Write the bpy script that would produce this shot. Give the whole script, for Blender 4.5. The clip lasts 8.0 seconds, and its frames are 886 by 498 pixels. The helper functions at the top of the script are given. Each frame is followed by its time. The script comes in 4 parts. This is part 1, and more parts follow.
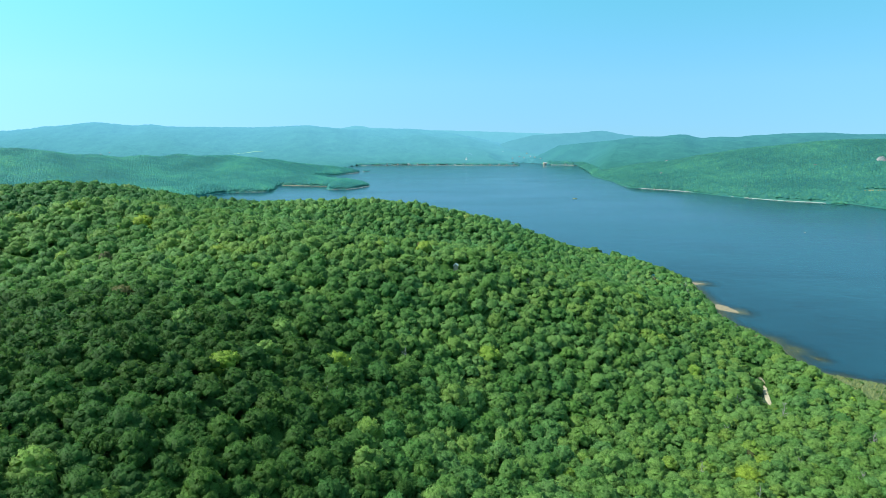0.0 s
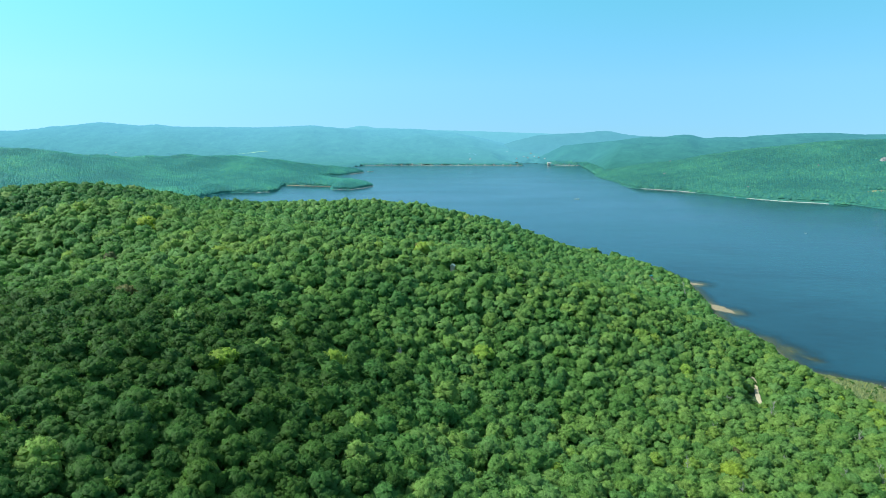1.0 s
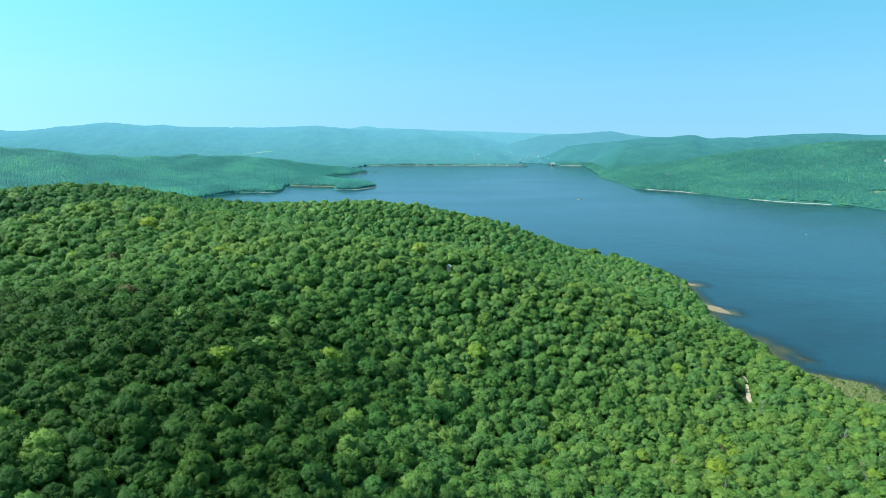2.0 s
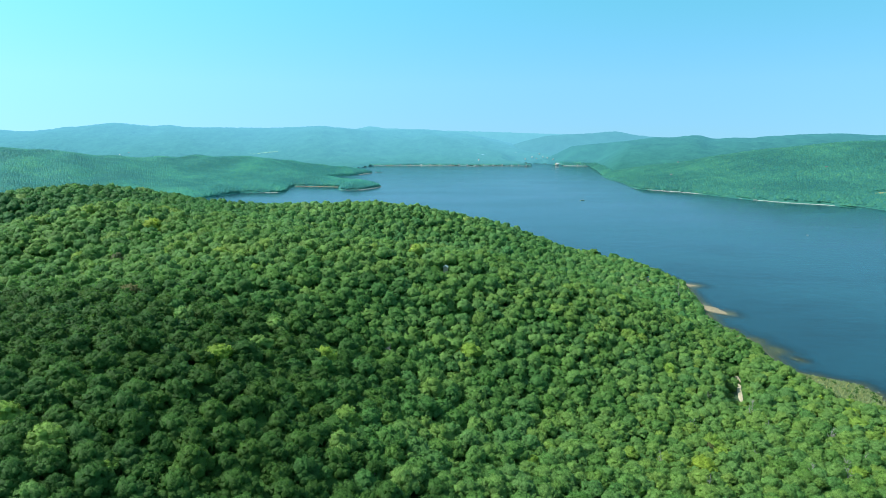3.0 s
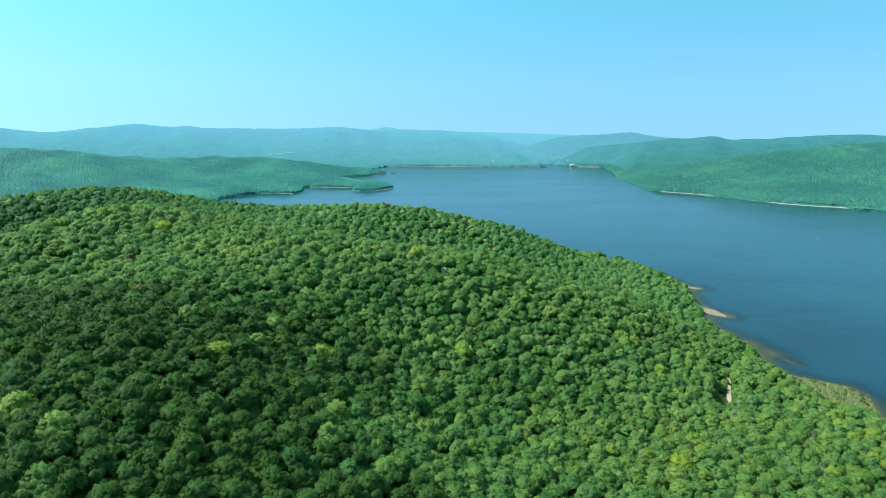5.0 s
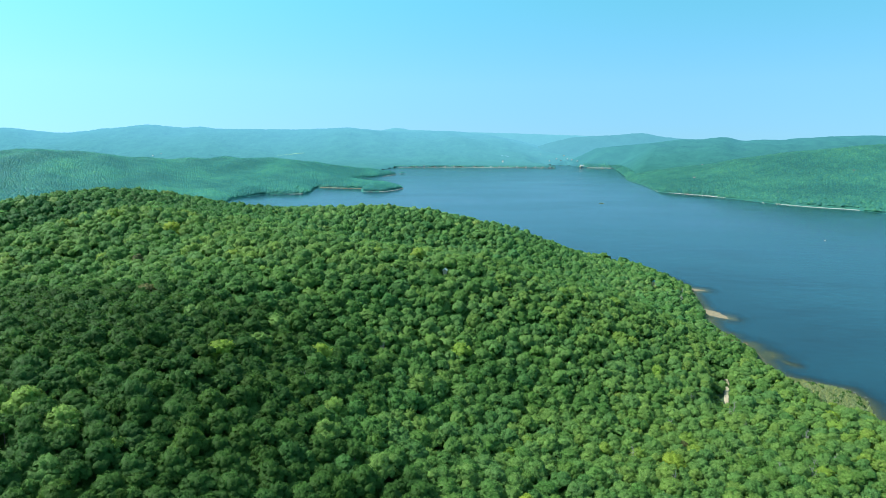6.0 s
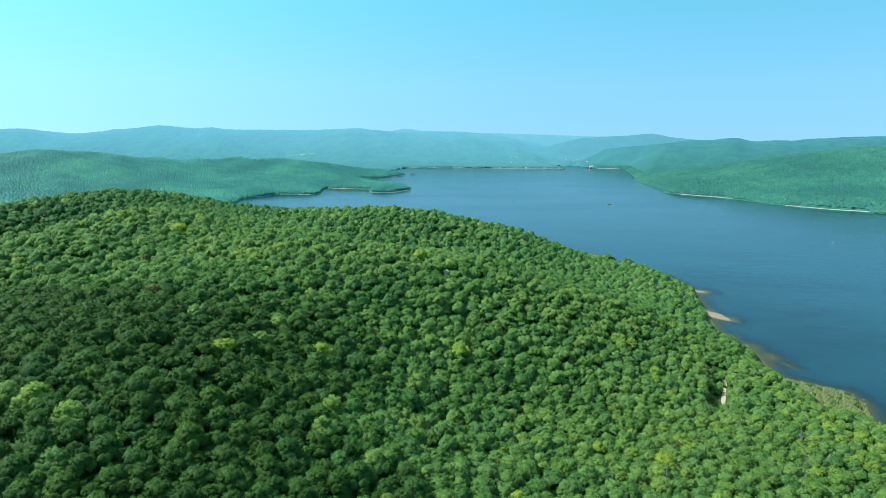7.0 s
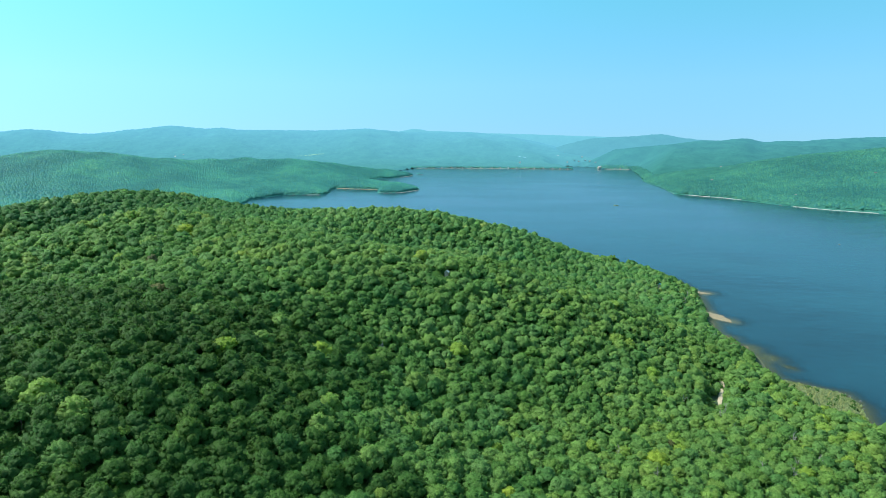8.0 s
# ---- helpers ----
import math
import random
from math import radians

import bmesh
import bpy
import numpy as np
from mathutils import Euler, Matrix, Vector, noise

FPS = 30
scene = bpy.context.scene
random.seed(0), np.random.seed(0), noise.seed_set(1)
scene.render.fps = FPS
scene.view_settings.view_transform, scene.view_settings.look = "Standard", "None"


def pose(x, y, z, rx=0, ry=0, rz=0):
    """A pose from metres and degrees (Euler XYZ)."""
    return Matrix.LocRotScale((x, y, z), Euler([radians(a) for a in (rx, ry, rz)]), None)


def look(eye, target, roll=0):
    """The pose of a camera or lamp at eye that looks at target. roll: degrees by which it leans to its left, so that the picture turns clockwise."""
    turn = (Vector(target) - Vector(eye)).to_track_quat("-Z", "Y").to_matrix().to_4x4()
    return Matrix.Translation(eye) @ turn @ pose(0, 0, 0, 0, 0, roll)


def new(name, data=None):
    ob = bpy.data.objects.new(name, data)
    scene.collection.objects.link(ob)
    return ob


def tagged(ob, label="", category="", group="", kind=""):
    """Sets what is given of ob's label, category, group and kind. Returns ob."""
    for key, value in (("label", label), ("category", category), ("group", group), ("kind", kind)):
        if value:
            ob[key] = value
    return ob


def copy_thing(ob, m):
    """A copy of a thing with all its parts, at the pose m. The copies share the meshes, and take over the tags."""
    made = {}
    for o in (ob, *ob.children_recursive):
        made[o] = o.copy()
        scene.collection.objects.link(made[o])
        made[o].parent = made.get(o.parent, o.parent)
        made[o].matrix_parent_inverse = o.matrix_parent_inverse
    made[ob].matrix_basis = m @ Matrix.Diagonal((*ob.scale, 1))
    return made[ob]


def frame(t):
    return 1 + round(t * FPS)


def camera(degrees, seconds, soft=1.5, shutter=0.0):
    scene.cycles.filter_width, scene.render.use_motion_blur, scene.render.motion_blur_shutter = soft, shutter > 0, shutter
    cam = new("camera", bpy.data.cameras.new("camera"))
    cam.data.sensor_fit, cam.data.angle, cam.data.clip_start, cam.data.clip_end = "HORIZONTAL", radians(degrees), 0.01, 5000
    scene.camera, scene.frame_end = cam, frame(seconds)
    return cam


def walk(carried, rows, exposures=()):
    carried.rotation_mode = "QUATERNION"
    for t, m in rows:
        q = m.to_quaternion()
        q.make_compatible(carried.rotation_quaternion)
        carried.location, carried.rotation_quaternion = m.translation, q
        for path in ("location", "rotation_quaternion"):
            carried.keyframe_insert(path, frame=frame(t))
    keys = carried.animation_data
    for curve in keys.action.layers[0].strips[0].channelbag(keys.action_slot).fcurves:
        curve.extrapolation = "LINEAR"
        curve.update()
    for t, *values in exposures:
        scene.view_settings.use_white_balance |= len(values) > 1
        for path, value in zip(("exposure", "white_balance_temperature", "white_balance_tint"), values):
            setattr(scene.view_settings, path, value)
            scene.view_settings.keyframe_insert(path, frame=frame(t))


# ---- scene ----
cam = camera(72.0, 8.0, soft=0.55)
METRES, EYE, TILT, LEAN, TURN = 80.0, 169.0, -10.5, 0.0, 0.0
ROWS = [
    (0.0, 0.0, 0.0, 0.0, 0.0, 0.0, -0.0),
    (0.5, 0.0335, -0.0523, 0.0041, 0.22, -0.01, -0.06),
    (1.0, 0.0695, -0.103, 0.0083, 0.45, -0.02, -0.1),
    (1.5, 0.1072, -0.1528, 0.0125, 0.67, -0.02, -0.16),
    (3.0, 0.2274, -0.2953, 0.0263, 1.42, -0.03, -0.29),
    (3.5, 0.2703, -0.3414, 0.0322, 1.75, -0.01, -0.36),
    (4.0, 0.3137, -0.3867, 0.0379, 2.13, -0.02, -0.42),
    (4.5, 0.358, -0.4314, 0.0434, 2.51, -0.02, -0.49),
    (6.0, 0.4967, -0.5617, 0.0607, 3.92, 0.01, -0.79),
    (6.5, 0.5433, -0.6032, 0.067, 4.41, 0.04, -0.88),
    (7.0, 0.5894, -0.6436, 0.0728, 4.86, 0.03, -0.96),
    (7.5, 0.6354, -0.6837, 0.0778, 5.3, 0.02, -1.05),
    (8.0, 0.6806, -0.7224, 0.0844, 5.72, 0.02, -1.14),
]
walk(cam, [(t, pose(0, 0, EYE, TILT, LEAN, TURN) @ pose(METRES * x, METRES * y, METRES * z, 90 + pitch, roll, yaw)) for t, x, y, z, yaw, pitch, roll in ROWS],
     exposures=[(0.0, 1.25, 5900, 3)])


# ---- light: hazy summer sun over the hills, clear sky ----
SUN_AZ, SUN_EL = -84.0, 51.0
world = bpy.data.worlds.new("world")
scene.world = world
world.use_nodes = True
wn, wl = world.node_tree.nodes, world.node_tree.links
sky = wn.new("ShaderNodeTexSky")
sky.sky_type, sky.sun_disc = "NISHITA", False
sky.sun_elevation, sky.sun_rotation = radians(SUN_EL), radians(SUN_AZ)
sky.altitude, sky.air_density, sky.dust_density, sky.ozone_density = 200, 1.0, 0.8, 3.0
geo_w = wn.new("ShaderNodeTexCoord")
lift = wn.new("ShaderNodeVectorMath")
lift.operation = "MAXIMUM"
lift.inputs[1].default_value = (-1, -1, 0)
raise_w = wn.new("ShaderNodeVectorMath")
raise_w.inputs[1].default_value = (0, 0, 0.125)
wl.new(geo_w.outputs["Generated"], lift.inputs[0])
wl.new(lift.outputs[0], raise_w.inputs[0])
wl.new(raise_w.outputs[0], sky.inputs["Vector"])
air = wn.new("ShaderNodeMix")
air.data_type, air.blend_type = "RGBA", "MULTIPLY"
air.inputs[0].default_value = 1.0
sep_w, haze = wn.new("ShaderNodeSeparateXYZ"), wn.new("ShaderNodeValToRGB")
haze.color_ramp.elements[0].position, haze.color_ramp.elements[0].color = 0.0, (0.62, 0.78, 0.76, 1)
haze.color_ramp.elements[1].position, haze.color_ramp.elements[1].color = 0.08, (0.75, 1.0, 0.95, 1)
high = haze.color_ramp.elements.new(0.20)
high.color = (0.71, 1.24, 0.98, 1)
# Upper sky, out of view, is brightened to fill shade among the crowns.
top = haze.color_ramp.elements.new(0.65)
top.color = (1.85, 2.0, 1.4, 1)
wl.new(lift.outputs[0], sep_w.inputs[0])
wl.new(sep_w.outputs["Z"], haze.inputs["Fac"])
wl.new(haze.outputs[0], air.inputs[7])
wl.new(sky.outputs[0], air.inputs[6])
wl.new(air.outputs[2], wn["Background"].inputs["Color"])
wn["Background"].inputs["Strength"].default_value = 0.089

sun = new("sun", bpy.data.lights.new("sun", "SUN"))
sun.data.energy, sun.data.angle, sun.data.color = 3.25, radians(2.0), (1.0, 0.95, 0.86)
az, el = radians(SUN_AZ), radians(SUN_EL)
toward = Vector((math.sin(az) * math.cos(el), math.cos(az) * math.cos(el), math.sin(el)))
sun.matrix_world = look(toward * 800, (0, 0, 0))

# ---- materials ----


def material(name, build):
    m = bpy.data.materials.new(name)
    m.use_nodes = True
    n, l = m.node_tree.nodes, m.node_tree.links
    build(n, l, n["Principled BSDF"])
    return m


def noise_node(n, l, scale, detail=3.0, rough=0.55, stretch=None):
    co = n.new("ShaderNodeTexCoord")
    t = n.new("ShaderNodeTexNoise")
    t.inputs["Scale"].default_value = scale
    t.inputs["Detail"].default_value = detail
    t.inputs["Roughness"].default_value = rough
    if stretch:
        mp = n.new("ShaderNodeMapping")
        mp.inputs["Scale"].default_value = stretch
        l.new(co.outputs["Object"], mp.inputs["Vector"])
        l.new(mp.outputs[0], t.inputs["Vector"])
    else:
        l.new(co.outputs["Object"], t.inputs["Vector"])
    return t


def ramp_node(n, l, source, stops):
    r = n.new("ShaderNodeValToRGB")
    els = r.color_ramp.elements
    while len(els) < len(stops):
        els.new(0.5)
    for e, (p, c) in zip(els, stops):
        e.position, e.color = p, (*c, 1)
    l.new(source, r.inputs["Fac"])
    return r


def mix_node(n, l, kind, fac, a, b):
    m = n.new("ShaderNodeMix")
    m.data_type, m.blend_type = "RGBA", kind
    m.inputs[0].default_value = fac
    for sock, v in ((m.inputs[6], a), (m.inputs[7], b)):
        if isinstance(v, tuple):
            sock.default_value = (*v, 1)
        else:
            l.new(v, sock)
    return m


def bump_node(n, l, p, height, strength, distance):
    b = n.new("ShaderNodeBump")
    b.inputs["Strength"].default_value, b.inputs["Distance"].default_value = strength, distance
    l.new(height, b.inputs["Height"])
    l.new(b.outputs[0], p.inputs["Normal"])


LEAF_STOPS = [(0.0, (0.056, 0.132, 0.021)), (0.35, (0.099, 0.222, 0.044)), (0.7, (0.170, 0.302, 0.073)),
              (0.9, (0.205, 0.330, 0.070)), (0.965, (0.26, 0.38, 0.05)), (0.985, (0.150, 0.158, 0.055)), (1.0, (0.165, 0.160, 0.065))]


def foliage(name, stops, by_object=False, grain=1.5, depth=0.2, gain=(0.68, 1.32), puff=0.19):
    """Leaves: a hue for each tree, lighter and darker sprays, rough relief, some light through the leaf."""
    def build(n, l, p):
        if by_object:
            chance = n.new("ShaderNodeObjectInfo").outputs["Random"]
            # Mostly dark hues: the near slope's shade is put into single trees.
            src = ramp_node(n, l, chance, [(0.0, (0.0,) * 3), (0.9, (0.12,) * 3), (0.95, (0.60,) * 3), (1.0, (0.93,) * 3)]).outputs[0]
            many, part_of = n.new("ShaderNodeMath"), n.new("ShaderNodeMath")
            many.operation, part_of.operation = "MULTIPLY", "FRACT"
            many.inputs[1].default_value = 17.3
            l.new(chance, many.inputs[0])
            l.new(many.outputs[0], part_of.inputs[0])
            kind_src = part_of.outputs[0]
        else:
            at = n.new("ShaderNodeAttribute")
            at.attribute_name = "tint"
            src = at.outputs["Fac"]
            at2 = n.new("ShaderNodeAttribute")
            at2.attribute_name = "species"
            kind_src = at2.outputs["Fac"]
        base = ramp_node(n, l, src, stops)
        lean = ramp_node(n, l, kind_src, [(0.0, (0.86, 0.94, 1.12)), (0.25, (0.96, 0.98, 1.03)), (0.7, (1.03, 1.01, 0.97)), (1.0, (1.20, 1.06, 0.92))])
        hue = mix_node(n, l, "MULTIPLY", 1.0, base.outputs[0], lean.outputs[0])
        fine = noise_node(n, l, grain, 5, 0.7)
        g = ramp_node(n, l, fine.outputs["Fac"], [(0.32, (gain[0],) * 3), (0.68, (gain[1],) * 3)])
        tuft_of = ramp_node(n, l, n.new("ShaderNodeNewGeometry").outputs["Random Per Island"], [(0.0, (1 - puff,) * 3), (1.0, (1 + puff, 1 + puff * 0.9, 1 + puff * 0.8))])
        spray = mix_node(n, l, "MULTIPLY", 1.0, hue.outputs[2], g.outputs[0])
        c = mix_node(n, l, "MULTIPLY", 1.0, spray.outputs[2], tuft_of.outputs[0])
        l.new(c.outputs[2], p.inputs["Base Color"])
        p.inputs["Roughness"].default_value = 0.6
        p.inputs["Specular IOR Level"].default_value = 0.2
        cells = n.new("ShaderNodeTexVoronoi")
        cells.inputs["Scale"].default_value = grain * 0.95
        co = n.new("ShaderNodeTexCoord")
        l.new(co.outputs["Object"], cells.inputs["Vector"])
        hgt = n.new("ShaderNodeMath")
        hgt.operation = "SUBTRACT"
        l.new(fine.outputs["Fac"], hgt.inputs[0])
        l.new(cells.outputs["Distance"], hgt.inputs[1])
        bump_node(n, l, p, hgt.outputs[0], 1.0, depth)
        tr = n.new("ShaderNodeBsdfTranslucent")
        l.new(c.outputs[2], tr.inputs["Color"])
        ms = n.new("ShaderNodeMixShader")
        ms.inputs[0].default_value = 0.58
        l.new(p.outputs[0], ms.inputs[1])
        l.new(tr.outputs[0], ms.inputs[2])
        l.new(ms.outputs[0], n["Material Output"].inputs["Surface"])
    return material(name, build)


def plain(name, colour, rough=0.8, scale=3.0, vary=0.35, bump=0.05, metallic=0.0):
    def build(n, l, p):
        t = noise_node(n, l, scale, 5, 0.6)
        r = ramp_node(n, l, t.outputs["Fac"], [(0.25, tuple(c * (1 - vary) for c in colour)), (0.75, tuple(min(1, c * (1 + vary)) for c in colour))])
        l.new(r.outputs[0], p.inputs["Base Color"])
        p.inputs["Roughness"].default_value, p.inputs["Metallic"].default_value = rough, metallic
        bump_node(n, l, p, t.outputs["Fac"], 0.6, bump)
    return material(name, build)


M_LEAF = foliage("broadleaf_foliage", LEAF_STOPS)
# Back slope: thin haze put into the leaf colours, bluer and lighter.
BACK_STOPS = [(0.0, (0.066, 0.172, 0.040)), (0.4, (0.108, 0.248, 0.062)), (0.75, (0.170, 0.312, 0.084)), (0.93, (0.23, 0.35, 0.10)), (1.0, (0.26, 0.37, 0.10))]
M_LEAF_BACK = foliage("hazed_slope_foliage", BACK_STOPS)
M_LEAF_THING = foliage("broadleaf_foliage_single", LEAF_STOPS, by_object=True)
# Haze over the bay is put into these leaf colours.
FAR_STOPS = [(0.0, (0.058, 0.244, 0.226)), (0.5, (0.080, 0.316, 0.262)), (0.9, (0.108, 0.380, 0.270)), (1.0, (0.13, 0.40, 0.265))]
M_LEAF_FAR = foliage("hazed_far_foliage", FAR_STOPS, grain=0.22, depth=0.15, gain=(0.88, 1.12), puff=0.05)
# Right-hand shore: haze put into the leaf colour, a little less blue.
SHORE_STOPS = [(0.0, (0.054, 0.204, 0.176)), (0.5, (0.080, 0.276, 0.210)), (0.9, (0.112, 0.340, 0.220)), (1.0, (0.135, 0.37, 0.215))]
M_LEAF_SHORE = foliage("hazed_shore_foliage", SHORE_STOPS, grain=0.22, depth=0.15, gain=(0.88, 1.12), puff=0.05)
# Woods by the far beach: more haze mixed into the leaf colour.
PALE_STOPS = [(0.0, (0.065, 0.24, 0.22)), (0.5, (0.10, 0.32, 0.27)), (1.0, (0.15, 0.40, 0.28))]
M_LEAF_FARTHER = foliage("hazed_farthest_foliage", PALE_STOPS, grain=0.22, depth=0.15, gain=(0.88, 1.12), puff=0.05)
M_BARK = plain("grey_brown_bark", (0.13, 0.10, 0.075), 0.9, 4, 0.4, 0.05)
M_DEAD = plain("bleached_dead_wood", (0.27, 0.25, 0.225), 0.9, 3, 0.3, 0.03)
M_SAND = plain("wet_and_dry_sand", (0.20, 0.155, 0.09), 0.9, 0.35, 0.3, 0.1)
M_WEED = plain("brown_water_weed", (0.125, 0.100, 0.038), 0.9, 0.4, 0.5, 0.1)
M_REED = plain("pale_marsh_grass", (0.155, 0.180, 0.080), 0.9, 0.5, 0.45, 0.2)
# Haze is mixed into this pasture's colour.
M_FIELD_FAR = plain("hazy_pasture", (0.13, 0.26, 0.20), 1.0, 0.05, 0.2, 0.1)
M_TRACK = plain("pale_gravel", (0.36, 0.295, 0.20), 0.95, 0.7, 0.25, 0.08)
# Far sand: haze put into its colour, greener than the near sand.
M_SAND_FAR = plain("hazed_far_sand", (0.23, 0.27, 0.235), 0.9, 0.2, 0.2, 0.1)
M_STONES = plain("pale_shore_stones", (0.26, 0.27, 0.25), 0.9, 0.3, 0.4, 0.3)
M_BOARD = plain("dull_white_boards", (0.34, 0.35, 0.34), 0.7, 1.5, 0.15, 0.01)
M_WHITE = plain("white_painted_boards", (0.75, 0.74, 0.70), 0.6, 2, 0.1, 0.01)
M_TAN = plain("tan_siding", (0.38, 0.32, 0.23), 0.7, 2, 0.15, 0.01)
M_ROOF = plain("pale_metal_roof", (0.42, 0.45, 0.46), 0.4, 1.5, 0.12, 0.01)
M_ROOF_DARK = plain("grey_shingle_roof", (0.20, 0.19, 0.19), 0.85, 2, 0.25, 0.03)
M_BLUE = plain("turquoise_tarpaulin", (0.06, 0.42, 0.55), 0.5, 1.2, 0.2, 0.05)
M_PANE = plain("dark_window_glass", (0.03, 0.04, 0.05), 0.08, 1, 0.1, 0.0)
M_YELLOW = plain("sun_faded_yellow_hull", (0.45, 0.42, 0.10), 0.4, 2, 0.15, 0.01)
M_ROCK = plain("grey_granite", (0.17, 0.175, 0.17), 0.9, 0.06, 0.4, 0.8)


def ground_build(n, l, p):
    big = noise_node(n, l, 0.02, 5)
    fine = noise_node(n, l, 0.9, 5, 0.65)
    a = ramp_node(n, l, big.outputs["Fac"], [(0.3, (0.022, 0.050, 0.016)), (0.6, (0.030, 0.062, 0.020)), (0.8, (0.040, 0.062, 0.024))])
    b = ramp_node(n, l, fine.outputs["Fac"], [(0.3, (0.5, 0.5, 0.5)), (0.7, (1.4, 1.4, 1.4))])
    c = mix_node(n, l, "MULTIPLY", 1.0, a.outputs[0], b.outputs[0])
    at = n.new("ShaderNodeAttribute")
    at.attribute_name = "bed"
    d = n.new("ShaderNodeMix")
    d.data_type = "RGBA"
    l.new(at.outputs["Fac"], d.inputs[0])
    l.new(c.outputs[2], d.inputs[6])
    bed = ramp_node(n, l, fine.outputs["Fac"], [(0.3, (0.070, 0.058, 0.026)), (0.7, (0.16, 0.13, 0.065))])
    l.new(bed.outputs[0], d.inputs[7])
    l.new(d.outputs[2], p.inputs["Base Color"])
    p.inputs["Roughness"].default_value = 0.95
    bump_node(n, l, p, fine.outputs["Fac"], 0.8, 0.4)


M_GROUND = material("forest_floor_and_lake_bed", ground_build)


def water_build(n, l, p):
    streak = noise_node(n, l, 0.005, 1.5, 0.5, (0.45, 1.0, 1.0))
    col = ramp_node(n, l, streak.outputs["Fac"], [(0.34, (0.003, 0.018, 0.030)), (0.50, (0.006, 0.032, 0.047)), (0.68, (0.010, 0.043, 0.059))])
    gust = noise_node(n, l, 0.016, 4, 0.6, (0.5, 1.0, 1.0))
    dark = ramp_node(n, l, gust.outputs["Fac"], [(0.30, (0.55,) * 3), (0.46, (1.0,) * 3)])
    ripple = noise_node(n, l, 0.09, 4, 0.65, (0.5, 1.0, 1.0))
    fleck = ramp_node(n, l, ripple.outputs["Fac"], [(0.35, (0.84,) * 3), (0.65, (1.14,) * 3)])
    calm = mix_node(n, l, "MULTIPLY", 1.0, col.outputs[0], dark.outputs[0])
    both = mix_node(n, l, "MULTIPLY", 1.0, calm.outputs[2], fleck.outputs[0])
    l.new(both.outputs[2], p.inputs["Base Color"])
    rg = ramp_node(n, l, streak.outputs["Fac"], [(0.35, (0.13,) * 3), (0.65, (0.20,) * 3)])
    l.new(rg.outputs[0], p.inputs["Roughness"])
    p.inputs["IOR"].default_value = 1.33
    swell = noise_node(n, l, 0.045, 6, 0.65, (0.6, 1.0, 1.0))
    bump_node(n, l, p, swell.outputs["Fac"], 0.35, 1.2)
    at = n.new("ShaderNodeAttribute")
    at.attribute_name = "shallow"
    tp = n.new("ShaderNodeBsdfTransparent")
    tp.inputs["Color"].default_value = (0.75, 0.85, 0.8, 1)
    ms = n.new("ShaderNodeMixShader")
    l.new(at.outputs["Fac"], ms.inputs[0])
    l.new(p.outputs[0], ms.inputs[1])
    l.new(tp.outputs[0], ms.inputs[2])
    l.new(ms.outputs[0], n["Material Output"].inputs["Surface"])


M_WATER = material("lake_water", water_build)


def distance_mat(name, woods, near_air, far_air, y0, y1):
    """Hazy far hills: bright air painted as emission over woods, more of it the farther they lie."""
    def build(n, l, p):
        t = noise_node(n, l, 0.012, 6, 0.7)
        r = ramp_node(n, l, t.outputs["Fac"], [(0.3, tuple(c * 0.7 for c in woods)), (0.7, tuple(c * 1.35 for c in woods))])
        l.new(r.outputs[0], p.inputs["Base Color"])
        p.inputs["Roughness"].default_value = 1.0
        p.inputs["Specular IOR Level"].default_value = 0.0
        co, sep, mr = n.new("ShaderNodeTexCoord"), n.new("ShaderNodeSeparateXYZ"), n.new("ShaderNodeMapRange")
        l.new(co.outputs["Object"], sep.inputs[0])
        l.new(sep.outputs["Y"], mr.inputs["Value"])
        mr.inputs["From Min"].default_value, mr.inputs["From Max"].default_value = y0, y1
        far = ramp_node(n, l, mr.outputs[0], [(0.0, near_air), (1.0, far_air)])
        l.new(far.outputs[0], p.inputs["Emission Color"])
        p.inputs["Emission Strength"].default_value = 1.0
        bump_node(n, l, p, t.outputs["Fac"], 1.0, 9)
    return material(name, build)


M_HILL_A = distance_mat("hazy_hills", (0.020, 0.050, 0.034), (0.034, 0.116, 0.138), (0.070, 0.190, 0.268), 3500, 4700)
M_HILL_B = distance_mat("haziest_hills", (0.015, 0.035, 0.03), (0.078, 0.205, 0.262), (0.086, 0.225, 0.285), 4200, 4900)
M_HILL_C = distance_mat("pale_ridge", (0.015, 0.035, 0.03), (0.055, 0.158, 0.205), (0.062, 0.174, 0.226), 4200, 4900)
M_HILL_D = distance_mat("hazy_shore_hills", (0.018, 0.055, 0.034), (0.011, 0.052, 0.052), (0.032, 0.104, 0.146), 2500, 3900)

# ---- the lie of the land ----
rng = np.random.default_rng(7)

NEAR_SHORE = [(420, -300), (360, 120), (330, 250), (299, 331), (296, 351), (305, 374), (303, 393), (276, 411), (266, 425), (269, 440),
              (273, 464), (270, 486), (263, 510), (260, 534), (264, 553), (271, 580), (273, 600), (280, 650), (289, 691), (280, 740), (262, 800), (190, 880), (90, 960), (-60, 1020), (-330, 1090), (-640, 1420)]
LEFT_SHORE = [(-700, 1700), (-683, 1781), (-660, 1853), (-544, 1873), (-530, 1930), (-552, 2018), (-561, 2125), (-393, 2085), (-372, 1960), (-300, 1974),
              (-252, 2111), (-300, 2200), (-480, 2350), (-560, 2500), (-542, 2623), (-440, 2760), (-395, 2914), (-470, 3060), (-520, 3300)]
FAR_SHORE = [(-475, 3600), (-215, 3640), (105, 3594), (383, 3600), (455, 3590), (440, 3680), (370, 3850), (420, 3960), (540, 3900), (600, 3760), (585, 3680), (640, 3640), (742, 3610), (773, 3594)]
